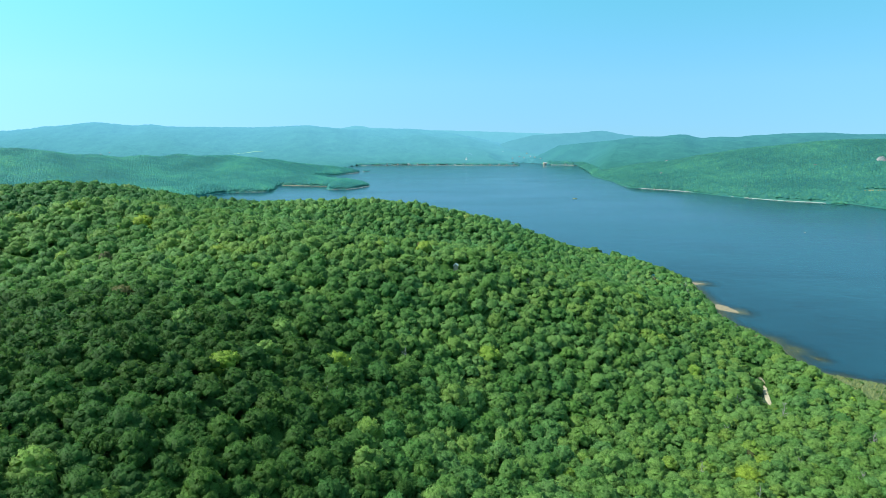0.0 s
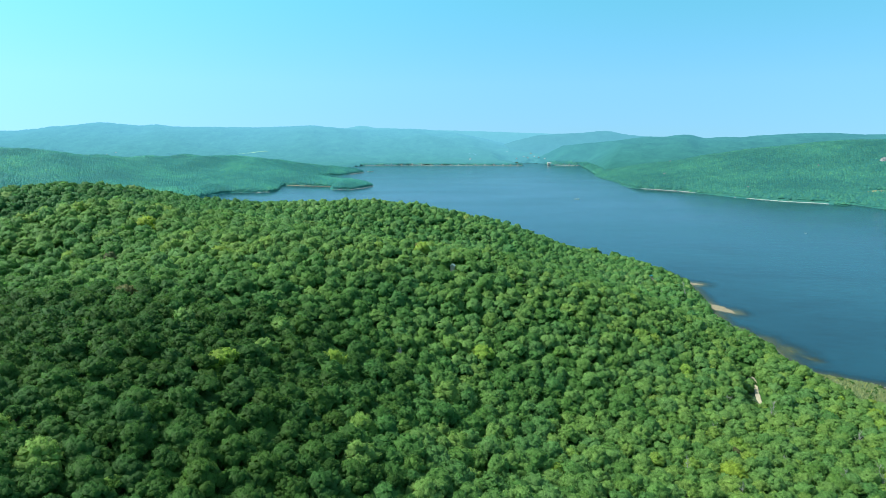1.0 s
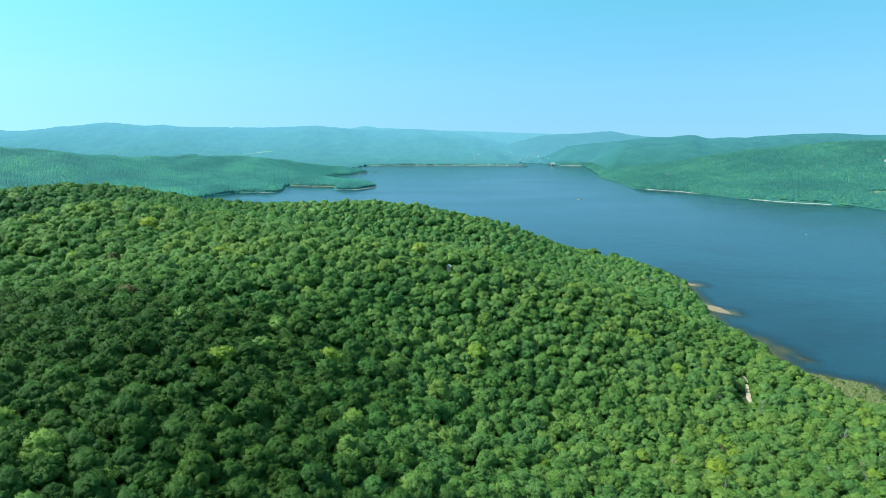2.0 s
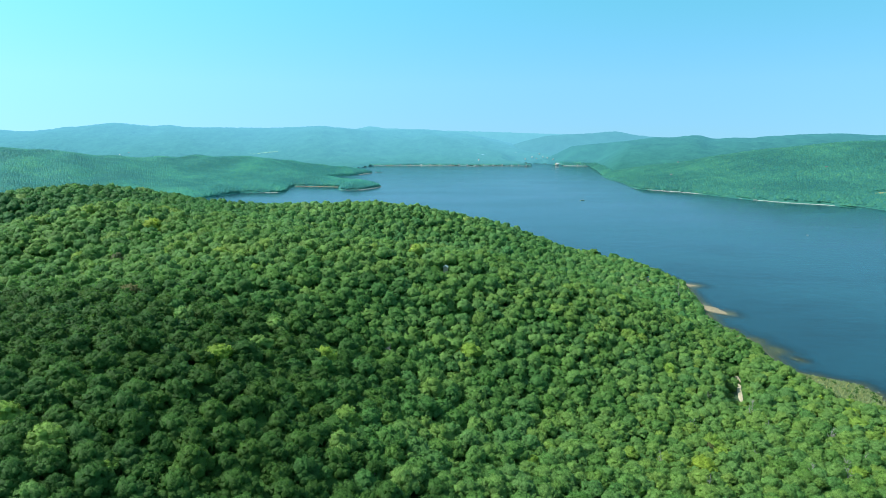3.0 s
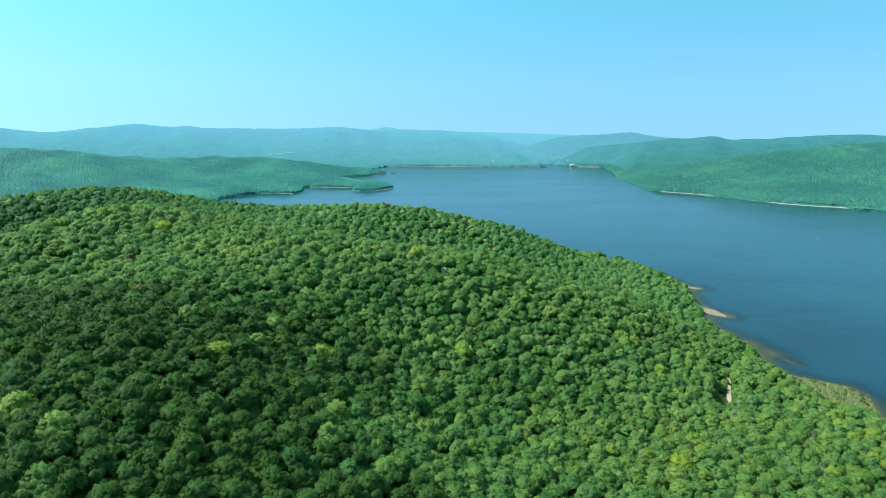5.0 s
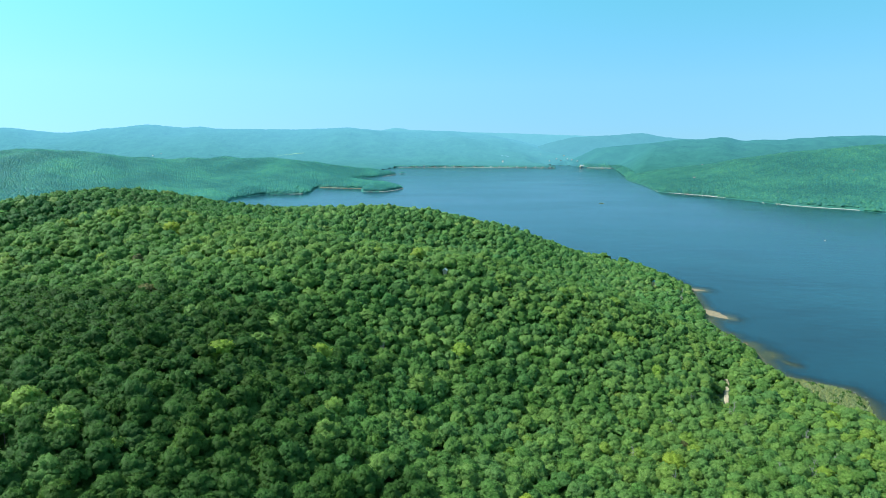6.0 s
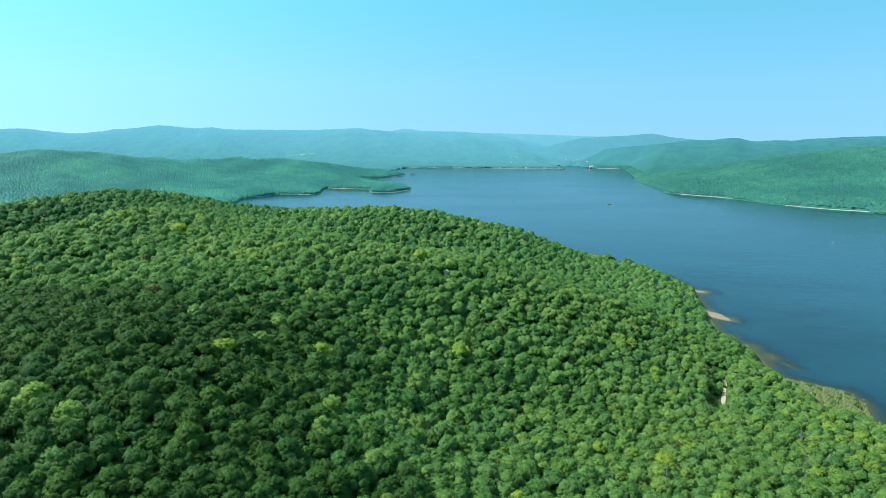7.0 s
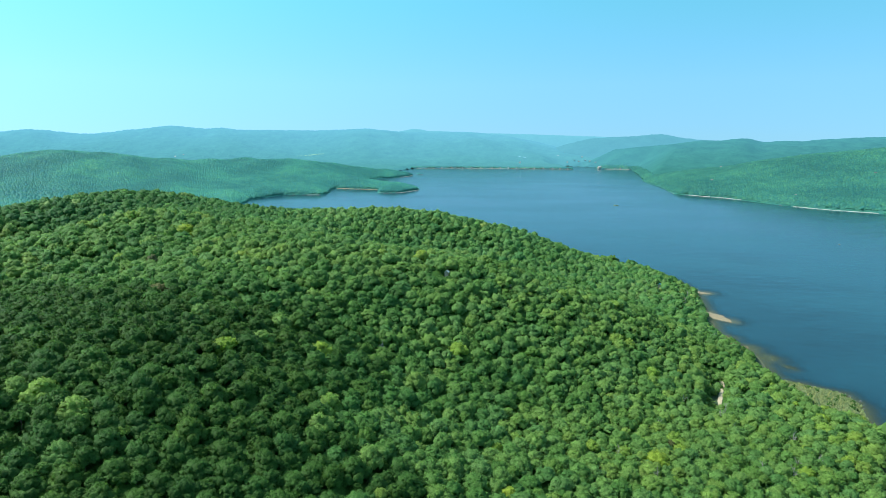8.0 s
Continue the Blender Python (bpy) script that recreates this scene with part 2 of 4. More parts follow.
RIGHT_SHORE = [(700, 3000), (643, 2623), (640, 2300), (615, 2040), (737, 1912), (821, 1714), (900, 1610), (970, 1567), (1005, 1489), (1012, 1560), (1030, 1560), (1044, 1430),
               (1180, 1200), (1500, 900), (1700, 300), (1500, -300)]
LAKE = np.array(NEAR_SHORE + LEFT_SHORE + FAR_SHORE + RIGHT_SHORE, float)

# bumps of the near hill, 8 x 8, south to north in each column, columns west to east
HILL_X, HILL_Y, HILL_SIZE = np.arange(-450, 331, 110.0), np.arange(80, 960, 120.0), 100.0
HILL = [9.2, 29.0, 51.1, 47.1, 56.7, 42.5, 14.4, 15.3, 30.2, 15.5, 10.8, 10.5, -12.0, 37.5, 17.2, 37.1, 17.2, 18.5, 6.2, 26.0, 44.9, 13.9, -4.3, 11.2, 19.0, 44.2, 23.4, 40.5, -1.1, 36.0, 27.8, 4.4,
        9.9, 6.8, -12.9, 44.7, -23.4, 27.7, 20.1, 0.0, -11.8, 14.4, -5.8, 35.1, 15.4, 14.2, 27.0, -4.3, 12.6, 16.0, -9.7, -8.4, -0.5, -13.7, -2.6, -9.1, 0.0, -7.9, 15.1, 2.0, 4.4, 12.8, 5.7, -2.3]
# smaller knolls and folds behind the first crest: x, y, height, each about 40 m in size
FOLDS = [(-311, 390, 3.7), (-298, 405, 3.3), (-285, 420, 4.6), (-270, 435, 9.2), (-251, 445, 4.0), (-232, 455, 3.4), (-53, 445, 3.4), (-30, 450, -2.9), (-7, 455, 2.5), (45, 460, 6.0),
         (88, 468, 1.6), (138, 478, 6.0), (164, 484, 8.1), (190, 488, -1.9), (-378, 440, -10.4), (-371, 465, -16.4), (-337, 495, 6.0), (-293, 515, -2.1), (-265, 515, 10.2), (-71, 535, -5.1),
         (-45, 545, -1.9), (-17, 550, 2.1), (96, 553, -6.2), (152, 553, -1.4), (207, 548, -4.6)]


def shore_distance(x, y):
    """Metres to the lake's edge; minus on the lake."""
    best = np.full(x.shape, 1e12)
    inside = np.zeros(x.shape, bool)
    for (ax, ay), (bx, by) in zip(LAKE, np.roll(LAKE, -1, axis=0)):
        dx, dy = bx - ax, by - ay
        t = np.clip(((x - ax) * dx + (y - ay) * dy) / (dx * dx + dy * dy), 0, 1)
        best = np.minimum(best, (x - ax - t * dx) ** 2 + (y - ay - t * dy) ** 2)
        if ay != by:
            inside ^= ((ay > y) != (by > y)) & (x < (y - ay) * dx / dy + ax)
    return np.where(inside, -1, 1) * np.sqrt(best)


def wave(x, y, size, seed):
    """Smooth random height, about -1 to 1, of bumps about size metres across."""
    r = np.random.default_rng(seed)
    out = np.zeros(x.shape)
    for _ in range(7):
        a, k, ph = r.uniform(0, 6.28), 6.28 / (size * r.uniform(0.7, 1.7)), r.uniform(0, 6.28)
        out += np.sin((x * math.cos(a) + y * math.sin(a)) * k + ph)
    return out / 3.5


def near_hill(x, y):
    z = np.zeros(x.shape)
    for i, cx in enumerate(HILL_X):
        for j, cy in enumerate(HILL_Y):
            z += HILL[i * 8 + j] * np.exp(-((x - cx) ** 2 + (y - cy) ** 2) / (2 * HILL_SIZE ** 2))
    for cx, cy, up in FOLDS:
        z += up * np.exp(-((x - cx) ** 2 + (y - cy) ** 2) / (2 * 40.0 ** 2))
    return z - 12.5


def bump(x, y, cx, cy, sx, sy, h):
    return h * np.exp(-((x - cx) / sx) ** 2 / 2 - ((y - cy) / sy) ** 2 / 2)


def smooth(a, b, v):
    t = np.clip((v - a) / (b - a), 0, 1)
    return t * t * (3 - 2 * t)


def left_hills(x, y):
    z = 12 + bump(x, y, -1560, 2000, 300, 300, 110) + bump(x, y, -1180, 1950, 180, 230, 16)
    z = z + bump(x, y, -1240, 2520, 230, 230, 34) + bump(x, y, -960, 2520, 190, 230, 38) + bump(x, y, -640, 2580, 220, 200, 36)
    return z + 5 * wave(x, y, 170, 3)


def right_hills(x, y):
    z = 9 + bump(x, y, 1420, 2350, 330, 330, 80) + bump(x, y, 1800, 2250, 300, 330, 88) + bump(x, y, 1080, 2450, 240, 300, 35)
    return z + 4 * wave(x, y, 190, 4)


def profile(x, xs, zs):
    """A crest through a few heights, rounded."""
    out = np.zeros(x.shape)
    for o in (-36, -18, 0, 18, 36):
        out += np.interp(x + o, xs, zs) / 5
    return out


def ridge_a(x, y):
    crest = profile(x * 4700 / np.maximum(y, 3000), [-4500, -4127, -3974, -3847, -3722, -3600, -3400, -3300, -3120, -3035, -2890, -2650, -2590, -2460, -2330, -2225, -2040, -1750, -1440, -1182, -1008, -920, -748, -530, -231, 68, 326, 560, 900],
                    [215, 224, 233, 238, 232, 215, 197, 197, 215, 228, 236, 262, 260, 247, 236, 247, 227, 227, 223, 231, 240, 228, 212, 208, 213, 183, 131, 70, 25])
    return 8 + (crest - 8) * smooth(3550, 4720, y) * (0.93 + 0.07 * np.clip(y - 4500, 0, 200) / 200) + (9 * wave(x, y, 330, 11) + 12 * wave(x, y, 640, 15)) * smooth(3650, 4000, y) * smooth(4720, 4450, y)


def ridge_b(x, y):
    crest = profile(x, [-1400, -812, -679, -560, -415, -106, 291, 645, 1200], [150, 217, 244, 226, 222, 208, 199, 186, 175])
    return crest * np.exp(-((y - 4860) / 130) ** 2)


def ridge_c(x, y):
    crest = profile(x, [300, 480, 651, 732, 894, 1000, 1155, 1215, 1300, 1455, 1800], [60, 120, 164, 172, 180, 185, 201, 197, 175, 160, 140])
    return crest * np.exp(-((y - 4600) / 260) ** 2)


def ridge_d(x, y):
    s = x * 3900 / np.maximum(y, 2000)
    crest = profile(s, [480, 628, 947, 1120, 1197, 1265, 1358, 1440, 1515, 1540, 1605, 1700, 1765, 1850, 1930, 2025, 2132, 2270, 2410, 2520, 2645, 2900, 3300],
                    [45, 90, 120, 136, 148, 157, 152, 164, 169, 168, 142, 152, 154, 149, 163, 164, 172, 177, 179, 172, 168, 172, 165])
    return 9 + (crest - 9) * smooth(2500, 3900, y) + 8 * wave(x, y, 280, 12) * smooth(2700, 3000, y) * smooth(3900, 3600, y)


def land(x, y):
    """The ground's height before the shores are cut."""
    z = np.maximum(near_hill(x, y), 2.5) * (1 - smooth(1000, 1300, y)) + 2.5 * smooth(1000, 1300, y)
    z = np.where((y > 1250) & (x < 0), np.maximum(left_hills(x, y) * smooth(1250, 1600, y), 2.5), z)
    z = np.where((y > 900) & (x > 500), np.maximum(right_hills(x, y), 2.5), z)
    z = np.where((y > 2650) & (x < 900), np.maximum(z * smooth(3200, 2700, y), np.maximum((ridge_a(x, y) - 14) * smooth(4850, 4720, y), 2.0)), z)
    z = np.where((y > 2450) & (x > 450), np.maximum(z, (ridge_d(x, y) - 14) * smooth(4050, 3920, y)), z)
    return z


def ground_height(x, y, d=None):
    d = shore_distance(x, y) if d is None else d
    up = np.minimum(land(x, y), 0.25 + np.maximum(d, 0) * 0.30)
    return np.where(d > 0, up, np.maximum(-6.0, d * 0.07))


# ---- mesh making ----


def mesh_of(name, verts, faces, mat, smooth_shade=True, point_values=None):
    me = bpy.data.meshes.new(name)
    verts, faces = np.asarray(verts, np.float32), np.asarray(faces, np.int32)
    k = faces.shape[1]
    me.vertices.add(len(verts))
    me.vertices.foreach_set("co", verts.ravel())
    me.loops.add(faces.size)
    me.loops.foreach_set("vertex_index", faces.ravel())
    me.polygons.add(len(faces))
    me.polygons.foreach_set("loop_start", np.arange(0, faces.size, k, dtype=np.int32))
    me.polygons.foreach_set("loop_total", np.full(len(faces), k, np.int32))
    me.polygons.foreach_set("use_smooth", np.full(len(faces), smooth_shade))
    for key, v in (point_values or {}).items():
        me.attributes.new(key, "FLOAT", "POINT").data.foreach_set("value", np.asarray(v, np.float32))
    me.materials.append(mat)
    me.update()
    return me


def part(name, bm, mat, parent, label=""):
    me = bpy.data.meshes.new(name)
    bm.to_mesh(me)
    bm.free()
    me.materials.append(mat)
    ob = new(name, me)
    ob.parent = parent
    return tagged(ob, label)


def grid_faces(nu, nv):
    i = np.arange(nu - 1)[:, None] * nv + np.arange(nv - 1)[None, :]
    i = i.ravel()
    return np.stack([i, i + nv, i + nv + 1, i + 1], 1)


# the ground: one sheet, out past the hills, finest in the stretch before the camera
ang = np.radians(np.concatenate([np.arange(-180, -50, 5.0), np.arange(-50, 46, 0.4), np.arange(46, 180, 5.0), [180.0]]))
rad = np.concatenate([[0.5, 20, 40, 60], np.geomspace(75, 6200, 260)])
A, Q = np.meshgrid(ang, rad, indexing="ij")
gx, gy = np.sin(A) * Q, np.cos(A) * Q
gd = shore_distance(gx, gy)
gz = ground_height(gx, gy, gd)
gz = np.where((Q > 1150) & (gd < 60), np.minimum(gz, np.maximum(gd - 12, -20) * 0.3 - 1.5), gz)
ground = new("ground", mesh_of("ground", np.stack([gx, gy, gz], -1).reshape(-1, 3), grid_faces(len(ang), len(rad))[:, ::-1], M_GROUND, True,
                               {"bed": (smooth(1.5, -0.5, gd) * (Q < 1200)).ravel()}))
tagged(ground, "forest floor and sandy lake bed under wooded hills", "ground", kind="structure")

# the lake
inside = (gd < 6) | (Q > 1150) & (gd < 70)
keep = np.all(inside.ravel()[grid_faces(len(ang), len(rad))], axis=1)
wf = grid_faces(len(ang), len(rad))[keep][:, ::-1]
shoals = np.zeros_like(gx)
for sx0, sy0, sr0 in ((301, 691, 14), (287, 574, 15), (268, 520, 13), (276, 492, 15), (283, 468, 14), (290, 446, 9), (270, 428, 9), (284, 411, 10), (306, 395, 10), (307, 380, 9), (302, 362, 9)):
    shoals = np.maximum(shoals, 0.84 * np.exp(-((gx - sx0) ** 2 + (gy - sy0) ** 2) / sr0 ** 2))
lake = new("lake", mesh_of("lake", np.stack([gx, gy, np.zeros_like(gx)], -1).reshape(-1, 3), wf, M_WATER, True,
                           {"shallow": (np.maximum(0.85 * smooth(-20, 1, gd), shoals) * (Q < 1200)).ravel()}))
tagged(lake, "calm blue lake with faint wind streaks between wooded hills", "lake", kind="structure")


def hill_sheet(name, fn, xs, ys, mat, label, lump_h):
    X, Y = np.meshgrid(xs, ys, indexing="ij")
    X, Y = X + rng.uniform(-0.35, 0.35, X.shape) * (xs[1] - xs[0]), Y + rng.uniform(-0.35, 0.35, X.shape) * (ys[1] - ys[0])
    d = shore_distance(X, Y)
    Z = np.minimum(fn(X, Y) + 4 + rng.uniform(0, lump_h, X.shape), -2.0 + np.maximum(d - 4, 0) * 0.55)
    f = grid_faces(len(xs), len(ys))[:, ::-1]
    f = f[np.all((d > 2).ravel()[f], axis=1)]
    ob = new(name, mesh_of(name, np.stack([X, Y, Z], -1).reshape(-1, 3), f, mat))
    return tagged(ob, label, "hills", kind="structure")


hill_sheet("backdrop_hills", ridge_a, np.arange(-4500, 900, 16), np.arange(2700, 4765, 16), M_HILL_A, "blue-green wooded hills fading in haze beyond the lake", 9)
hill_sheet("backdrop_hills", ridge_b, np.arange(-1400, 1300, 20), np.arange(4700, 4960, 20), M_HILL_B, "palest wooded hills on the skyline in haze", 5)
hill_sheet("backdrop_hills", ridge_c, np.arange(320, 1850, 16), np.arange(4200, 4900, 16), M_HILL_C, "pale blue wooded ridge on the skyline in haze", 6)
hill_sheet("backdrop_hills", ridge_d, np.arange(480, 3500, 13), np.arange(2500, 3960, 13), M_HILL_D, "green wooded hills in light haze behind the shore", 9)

# ---- trees ----
ICO_V = []
_g = (1 + 5 ** 0.5) / 2
for _a in (-1, 1):
    for _b in (-_g, _g):
        ICO_V += [(0, _a, _b), (_a, _b, 0), (_b, 0, _a)]
ICO_V = np.array(ICO_V, float) / math.hypot(1, _g)
ICO_F = []
for _i in range(12):
    for _j in range(_i + 1, 12):
        for _k in range(_j + 1, 12):
            P3 = ICO_V[[_i, _j, _k]]
            if all(abs(np.linalg.norm(P3[u] - P3[v]) - 1.0515) < 0.01 for u, v in ((0, 1), (1, 2), (0, 2))):
                flip = np.dot(np.cross(P3[1] - P3[0], P3[2] - P3[0]), P3.sum(0)) < 0
                ICO_F.append((_i, _k, _j) if flip else (_i, _j, _k))
ICO_F = np.array(ICO_F)


def finer(v, f):
    """Each triangle of a ball split into four."""
    v, made, out = [tuple(p) for p in v], {}, []
    def mid(a, b):
        k = (min(a, b), max(a, b))
        if k not in made:
            m = (np.array(v[a]) + np.array(v[b])) / 2
            v.append(tuple(m / np.linalg.norm(m)))
            made[k] = len(v) - 1
        return made[k]
    for a, b, c in f:
        ab, bc, ca = mid(a, b), mid(b, c), mid(c, a)
        out += [(a, ab, ca), (ab, b, bc), (ca, bc, c), (ab, bc, ca)]
    return np.array(v), np.array(out)


ICO2_V, ICO2_F = finer(ICO_V, ICO_F)


def open_below(v, f, low):
    """A ball without its underside."""
    f = f[v[f].mean(1)[:, 2] > low]
    used, inv = np.unique(f, return_inverse=True)
    return v[used], inv.reshape(f.shape)


LUMP0 = open_below(ICO_V, ICO_F, -0.35)
DOME = (np.array([(0, 0, 0.5)] + [(math.cos(i * 1.0472), math.sin(i * 1.0472), -0.35) for i in range(6)]), np.array([(0, i + 1, (i + 1) % 6 + 1) for i in range(6)]))
SPIRE = (DOME[0] * np.array([0.6, 0.6, 1]) + np.array([(0, 0, 0.9)] + [(0, 0, 0)] * 6), DOME[1])


def crown_shape(seed, lumps, lump, size, clumps=0, leaves=0, leaf=0.12, tall=0.85):
    """A crown of radius 1 about its middle: a core of rounded masses under clumps of leafy sprays."""
    r = np.random.default_rng(seed)
    V, F, n = [], [], 0
    lv, lf = lump
    lop = r.uniform(0.82, 1.15, 3)

    def place(i, count, lo, hi):
        u = 1 - 1.4 * (i + 0.5) / count
        a = i * 2.39996 + r.uniform(-0.5, 0.5)
        rr = r.uniform(lo, hi)
        return np.array([math.cos(a) * math.sqrt(1 - u * u) * rr * lop[0], math.sin(a) * math.sqrt(1 - u * u) * rr * lop[1], u * rr * tall * lop[2]])

    for i in range(lumps):
        c, s = (np.array([0, 0, -0.05]), 0.66) if i == 0 else (place(i - 1, lumps - 1, 0.45, 0.68), size * r.uniform(0.8, 1.25))
        a = r.uniform(0, 6.28)
        rot = np.array([[math.cos(a), -math.sin(a), 0], [math.sin(a), math.cos(a), 0], [0, 0, 1]])
        v = (lv * (1 + r.uniform(-0.22, 0.22, (len(lv), 1)))) @ rot.T * s * np.array([1, 1, 0.82]) + c
        V.append(v), F.append(lf + n)
        n += len(v)
    for i in range(clumps):
        c, s = place(i, clumps, 0.5, 0.78), r.uniform(0.26, 0.42)
        for _ in range(leaves):
            dn = r.normal(size=3) + c * 1.1
            dn[2] = dn[2] if dn[2] > 0 else -dn[2] * 0.5
            dn /= np.linalg.norm(dn)
            q = c + dn * s * np.array([1, 1, 0.85]) * r.uniform(0.85, 1.15)
            nm = dn + c * 0.6 + r.normal(size=3) * 0.27 + np.array([0, 0, 0.2])
            nm /= np.linalg.norm(nm)
            e1 = np.cross(nm, r.normal(size=3))
            e1 /= np.linalg.norm(e1)
            e2 = np.cross(nm, e1)
            k = leaf * r.uniform(0.7, 1.35)
            e1, e2 = e1 * k, e2 * k * r.uniform(0.6, 1.0)
            V.append(np.array([q + e1, q + e2 * 0.9 + e1 * 0.1, q - e1, q - e2]))
            F.append(np.array([(n, n + 1, n + 2), (n, n + 2, n + 3)]))
            n += 4
    return np.concatenate(V), np.concatenate(F)


def leafy_crown(seed, lobes, puffs, size, leaves=0, leaf=0.1, tall=0.92, core=1):
    """A crown of radius 1 about its middle: overlapping rounded limbs, each under small puffs of leaves, with loose sprays between them."""
    r = np.random.default_rng(seed)
    C, S = [np.array([r.uniform(-0.1, 0.1), r.uniform(-0.1, 0.1), 0.12])], [r.uniform(0.56, 0.68)]
    for i in range(lobes - 1):
        a, q = 6.2832 * i / max(1, lobes - 1) + r.uniform(-0.45, 0.45), r.uniform(0.40, 0.62)
        C.append(np.array([math.cos(a) * q, math.sin(a) * q, r.uniform(-0.38, 0.08)]))
        S.append(r.uniform(0.36, 0.54))
    C, S = np.array(C), np.array(S)
    squash = np.array([r.uniform(0.92, 1.08), r.uniform(0.92, 1.08), tall])
    lv, lf = LUMP0
    V, F, n = [], [], 0
    for c, k in list(zip(C, S)) if core > 1 else [(np.array([0, 0, -0.12]), 0.80)]:
        V.append((lv * (1 + r.uniform(-0.12, 0.12, (len(lv), 1))) * k * 0.90 + c) * squash)
        F.append(lf + n)
        n += len(lv)
    spots, tries, gap = [], 0, size * 1.05
    chance = S ** 2 / (S ** 2).sum()
    while len(spots) < puffs + leaves and tries < 9000:
        tries += 1
        gap *= 0.9985
        k = r.choice(len(S), p=chance)
        d = r.normal(size=3)
        d /= np.linalg.norm(d)
        if d[2] < -0.15:
            d[2] = -d[2]
        p = C[k] + d * S[k]
        if (np.linalg.norm(C - p, axis=1) < S * 0.93).sum() > 0:
            continue
        if len(spots) < puffs and any(np.linalg.norm(p - q) < gap for q, _ in spots):
            continue
        spots.append((p, d))
    for i, (p, d) in enumerate(spots):
        up = d + np.array([0, 0, 0.45]) + r.normal(size=3) * (0.16 if i < puffs else 0.36)
        up /= np.linalg.norm(up)
        e1 = np.cross(up, r.normal(size=3))
        e1 /= np.linalg.norm(e1)
        e2 = np.cross(up, e1)
        if i < puffs:
            k = size * r.uniform(0.75, 1.3)
            P = DOME[0] * np.array([1, r.uniform(0.75, 1.1), r.uniform(0.95, 1.3)]) + r.uniform(-0.14, 0.14, DOME[0].shape)
            V.append((p + k * (P[:, :1] * e1 + P[:, 1:2] * e2 + P[:, 2:] * up)) * squash)
            F.append(DOME[1] + n)
        else:
            k = leaf * r.uniform(0.65, 1.4)
            near = spots[r.integers(0, puffs)]
            side = r.normal(size=3)
            side /= np.linalg.norm(side)
            side += near[1] * 0.9
            p = near[0] + side / np.linalg.norm(side) * size * r.uniform(0.5, 0.8)
            V.append(np.array([p + e1 * k, p - e1 * k * 0.5 + e2 * k * 0.87, p - e1 * k * 0.5 - e2 * k * 0.87]) * squash)
            F.append(np.array([(0, 1, 2)]) + n)
        n += len(V[-1])
    return np.concatenate(V), np.concatenate(F)


def spread(step, x0, x1, y0, y1, seed):
    r = np.random.default_rng(seed)
    X, Y = np.meshgrid(np.arange(x0, x1, step), np.arange(y0, y1, step), indexing="ij")
    X = X + (np.arange(X.shape[1]) % 2)[None, :] * step / 2
    X, Y = X + r.uniform(-0.38, 0.38, X.shape) * step, Y + r.uniform(-0.38, 0.38, X.shape) * step
    return X.ravel(), Y.ravel()


def forest(name, shapes, x, y, z, radius, height, tint, mat, label, r):
    """One mesh of many crowns: x, y, z of the feet, crown radius, tree height."""
    pick = r.integers(0, len(shapes), len(x))
    V, F, T, S, n = [], [], [], [], 0
    for k, (sv, sf) in enumerate(shapes):
        i = np.nonzero(pick == k)[0]
        if not len(i):
            continue
        a = r.uniform(0, 6.28, len(i))
        ca, sa = np.cos(a)[:, None], np.sin(a)[:, None]
        R = radius[i][:, None]
        vx = (sv[None, :, 0] * ca - sv[None, :, 1] * sa) * R + x[i][:, None]
        vy = (sv[None, :, 0] * sa + sv[None, :, 1] * ca) * R + y[i][:, None]
        vz = sv[None, :, 2] * R * r.uniform(0.85, 1.15, (len(i), 1)) + (z[i] + height[i] - radius[i] * 0.95)[:, None]
        V.append(np.stack([vx, vy, vz], -1).reshape(-1, 3))
        F.append((sf[None] + (n + np.arange(len(i)) * len(sv))[:, None, None]).reshape(-1, 3))
        T.append(np.repeat(tint[i], len(sv)))
        S.append(np.repeat(r.random(len(i)), len(sv)))
        n += len(i) * len(sv)
    ob = new(name, mesh_of(name, np.concatenate(V), np.concatenate(F), mat, True, {"tint": np.concatenate(T), "species": np.concatenate(S)}))
    return tagged(ob, label, "forest", kind="stuff")


def marsh(x, y):
    """The open grassy point by the water."""
    return (y > 351) & (y < 412) & (x > np.interp(y, [344, 353, 371, 385, 405, 412], [274, 270, 268, 266, 262, 262]))


TRACK = [(204, 352), (208, 366), (214, 381), (220, 397), (224, 410)]


def track_gap(x, y):
    tx = np.interp(y, [p[1] for p in TRACK], [p[0] for p in TRACK])
    return (y > 358) & (y < 400) & (x - tx > -3.0) & (x - tx < 2.4)


def lane(x, y, cx, cy, length, half):
    """A narrow opening from a cabin down towards the south-west."""
    ux, uy = -0.20 if cx > 100 else 0.03, -0.98
    along, side = (x - cx) * ux + (y - cy) * uy, (x - cx) * uy - (y - cy) * ux
    return (along > -2.8) & (along < length) & (np.abs(side) < half)


def glade(x, y):
    """Small gaps round the two cabins."""
    return lane(x, y, 9, 420, 5, 2.2) | lane(x, y, 244, 689, 29, 3.8)


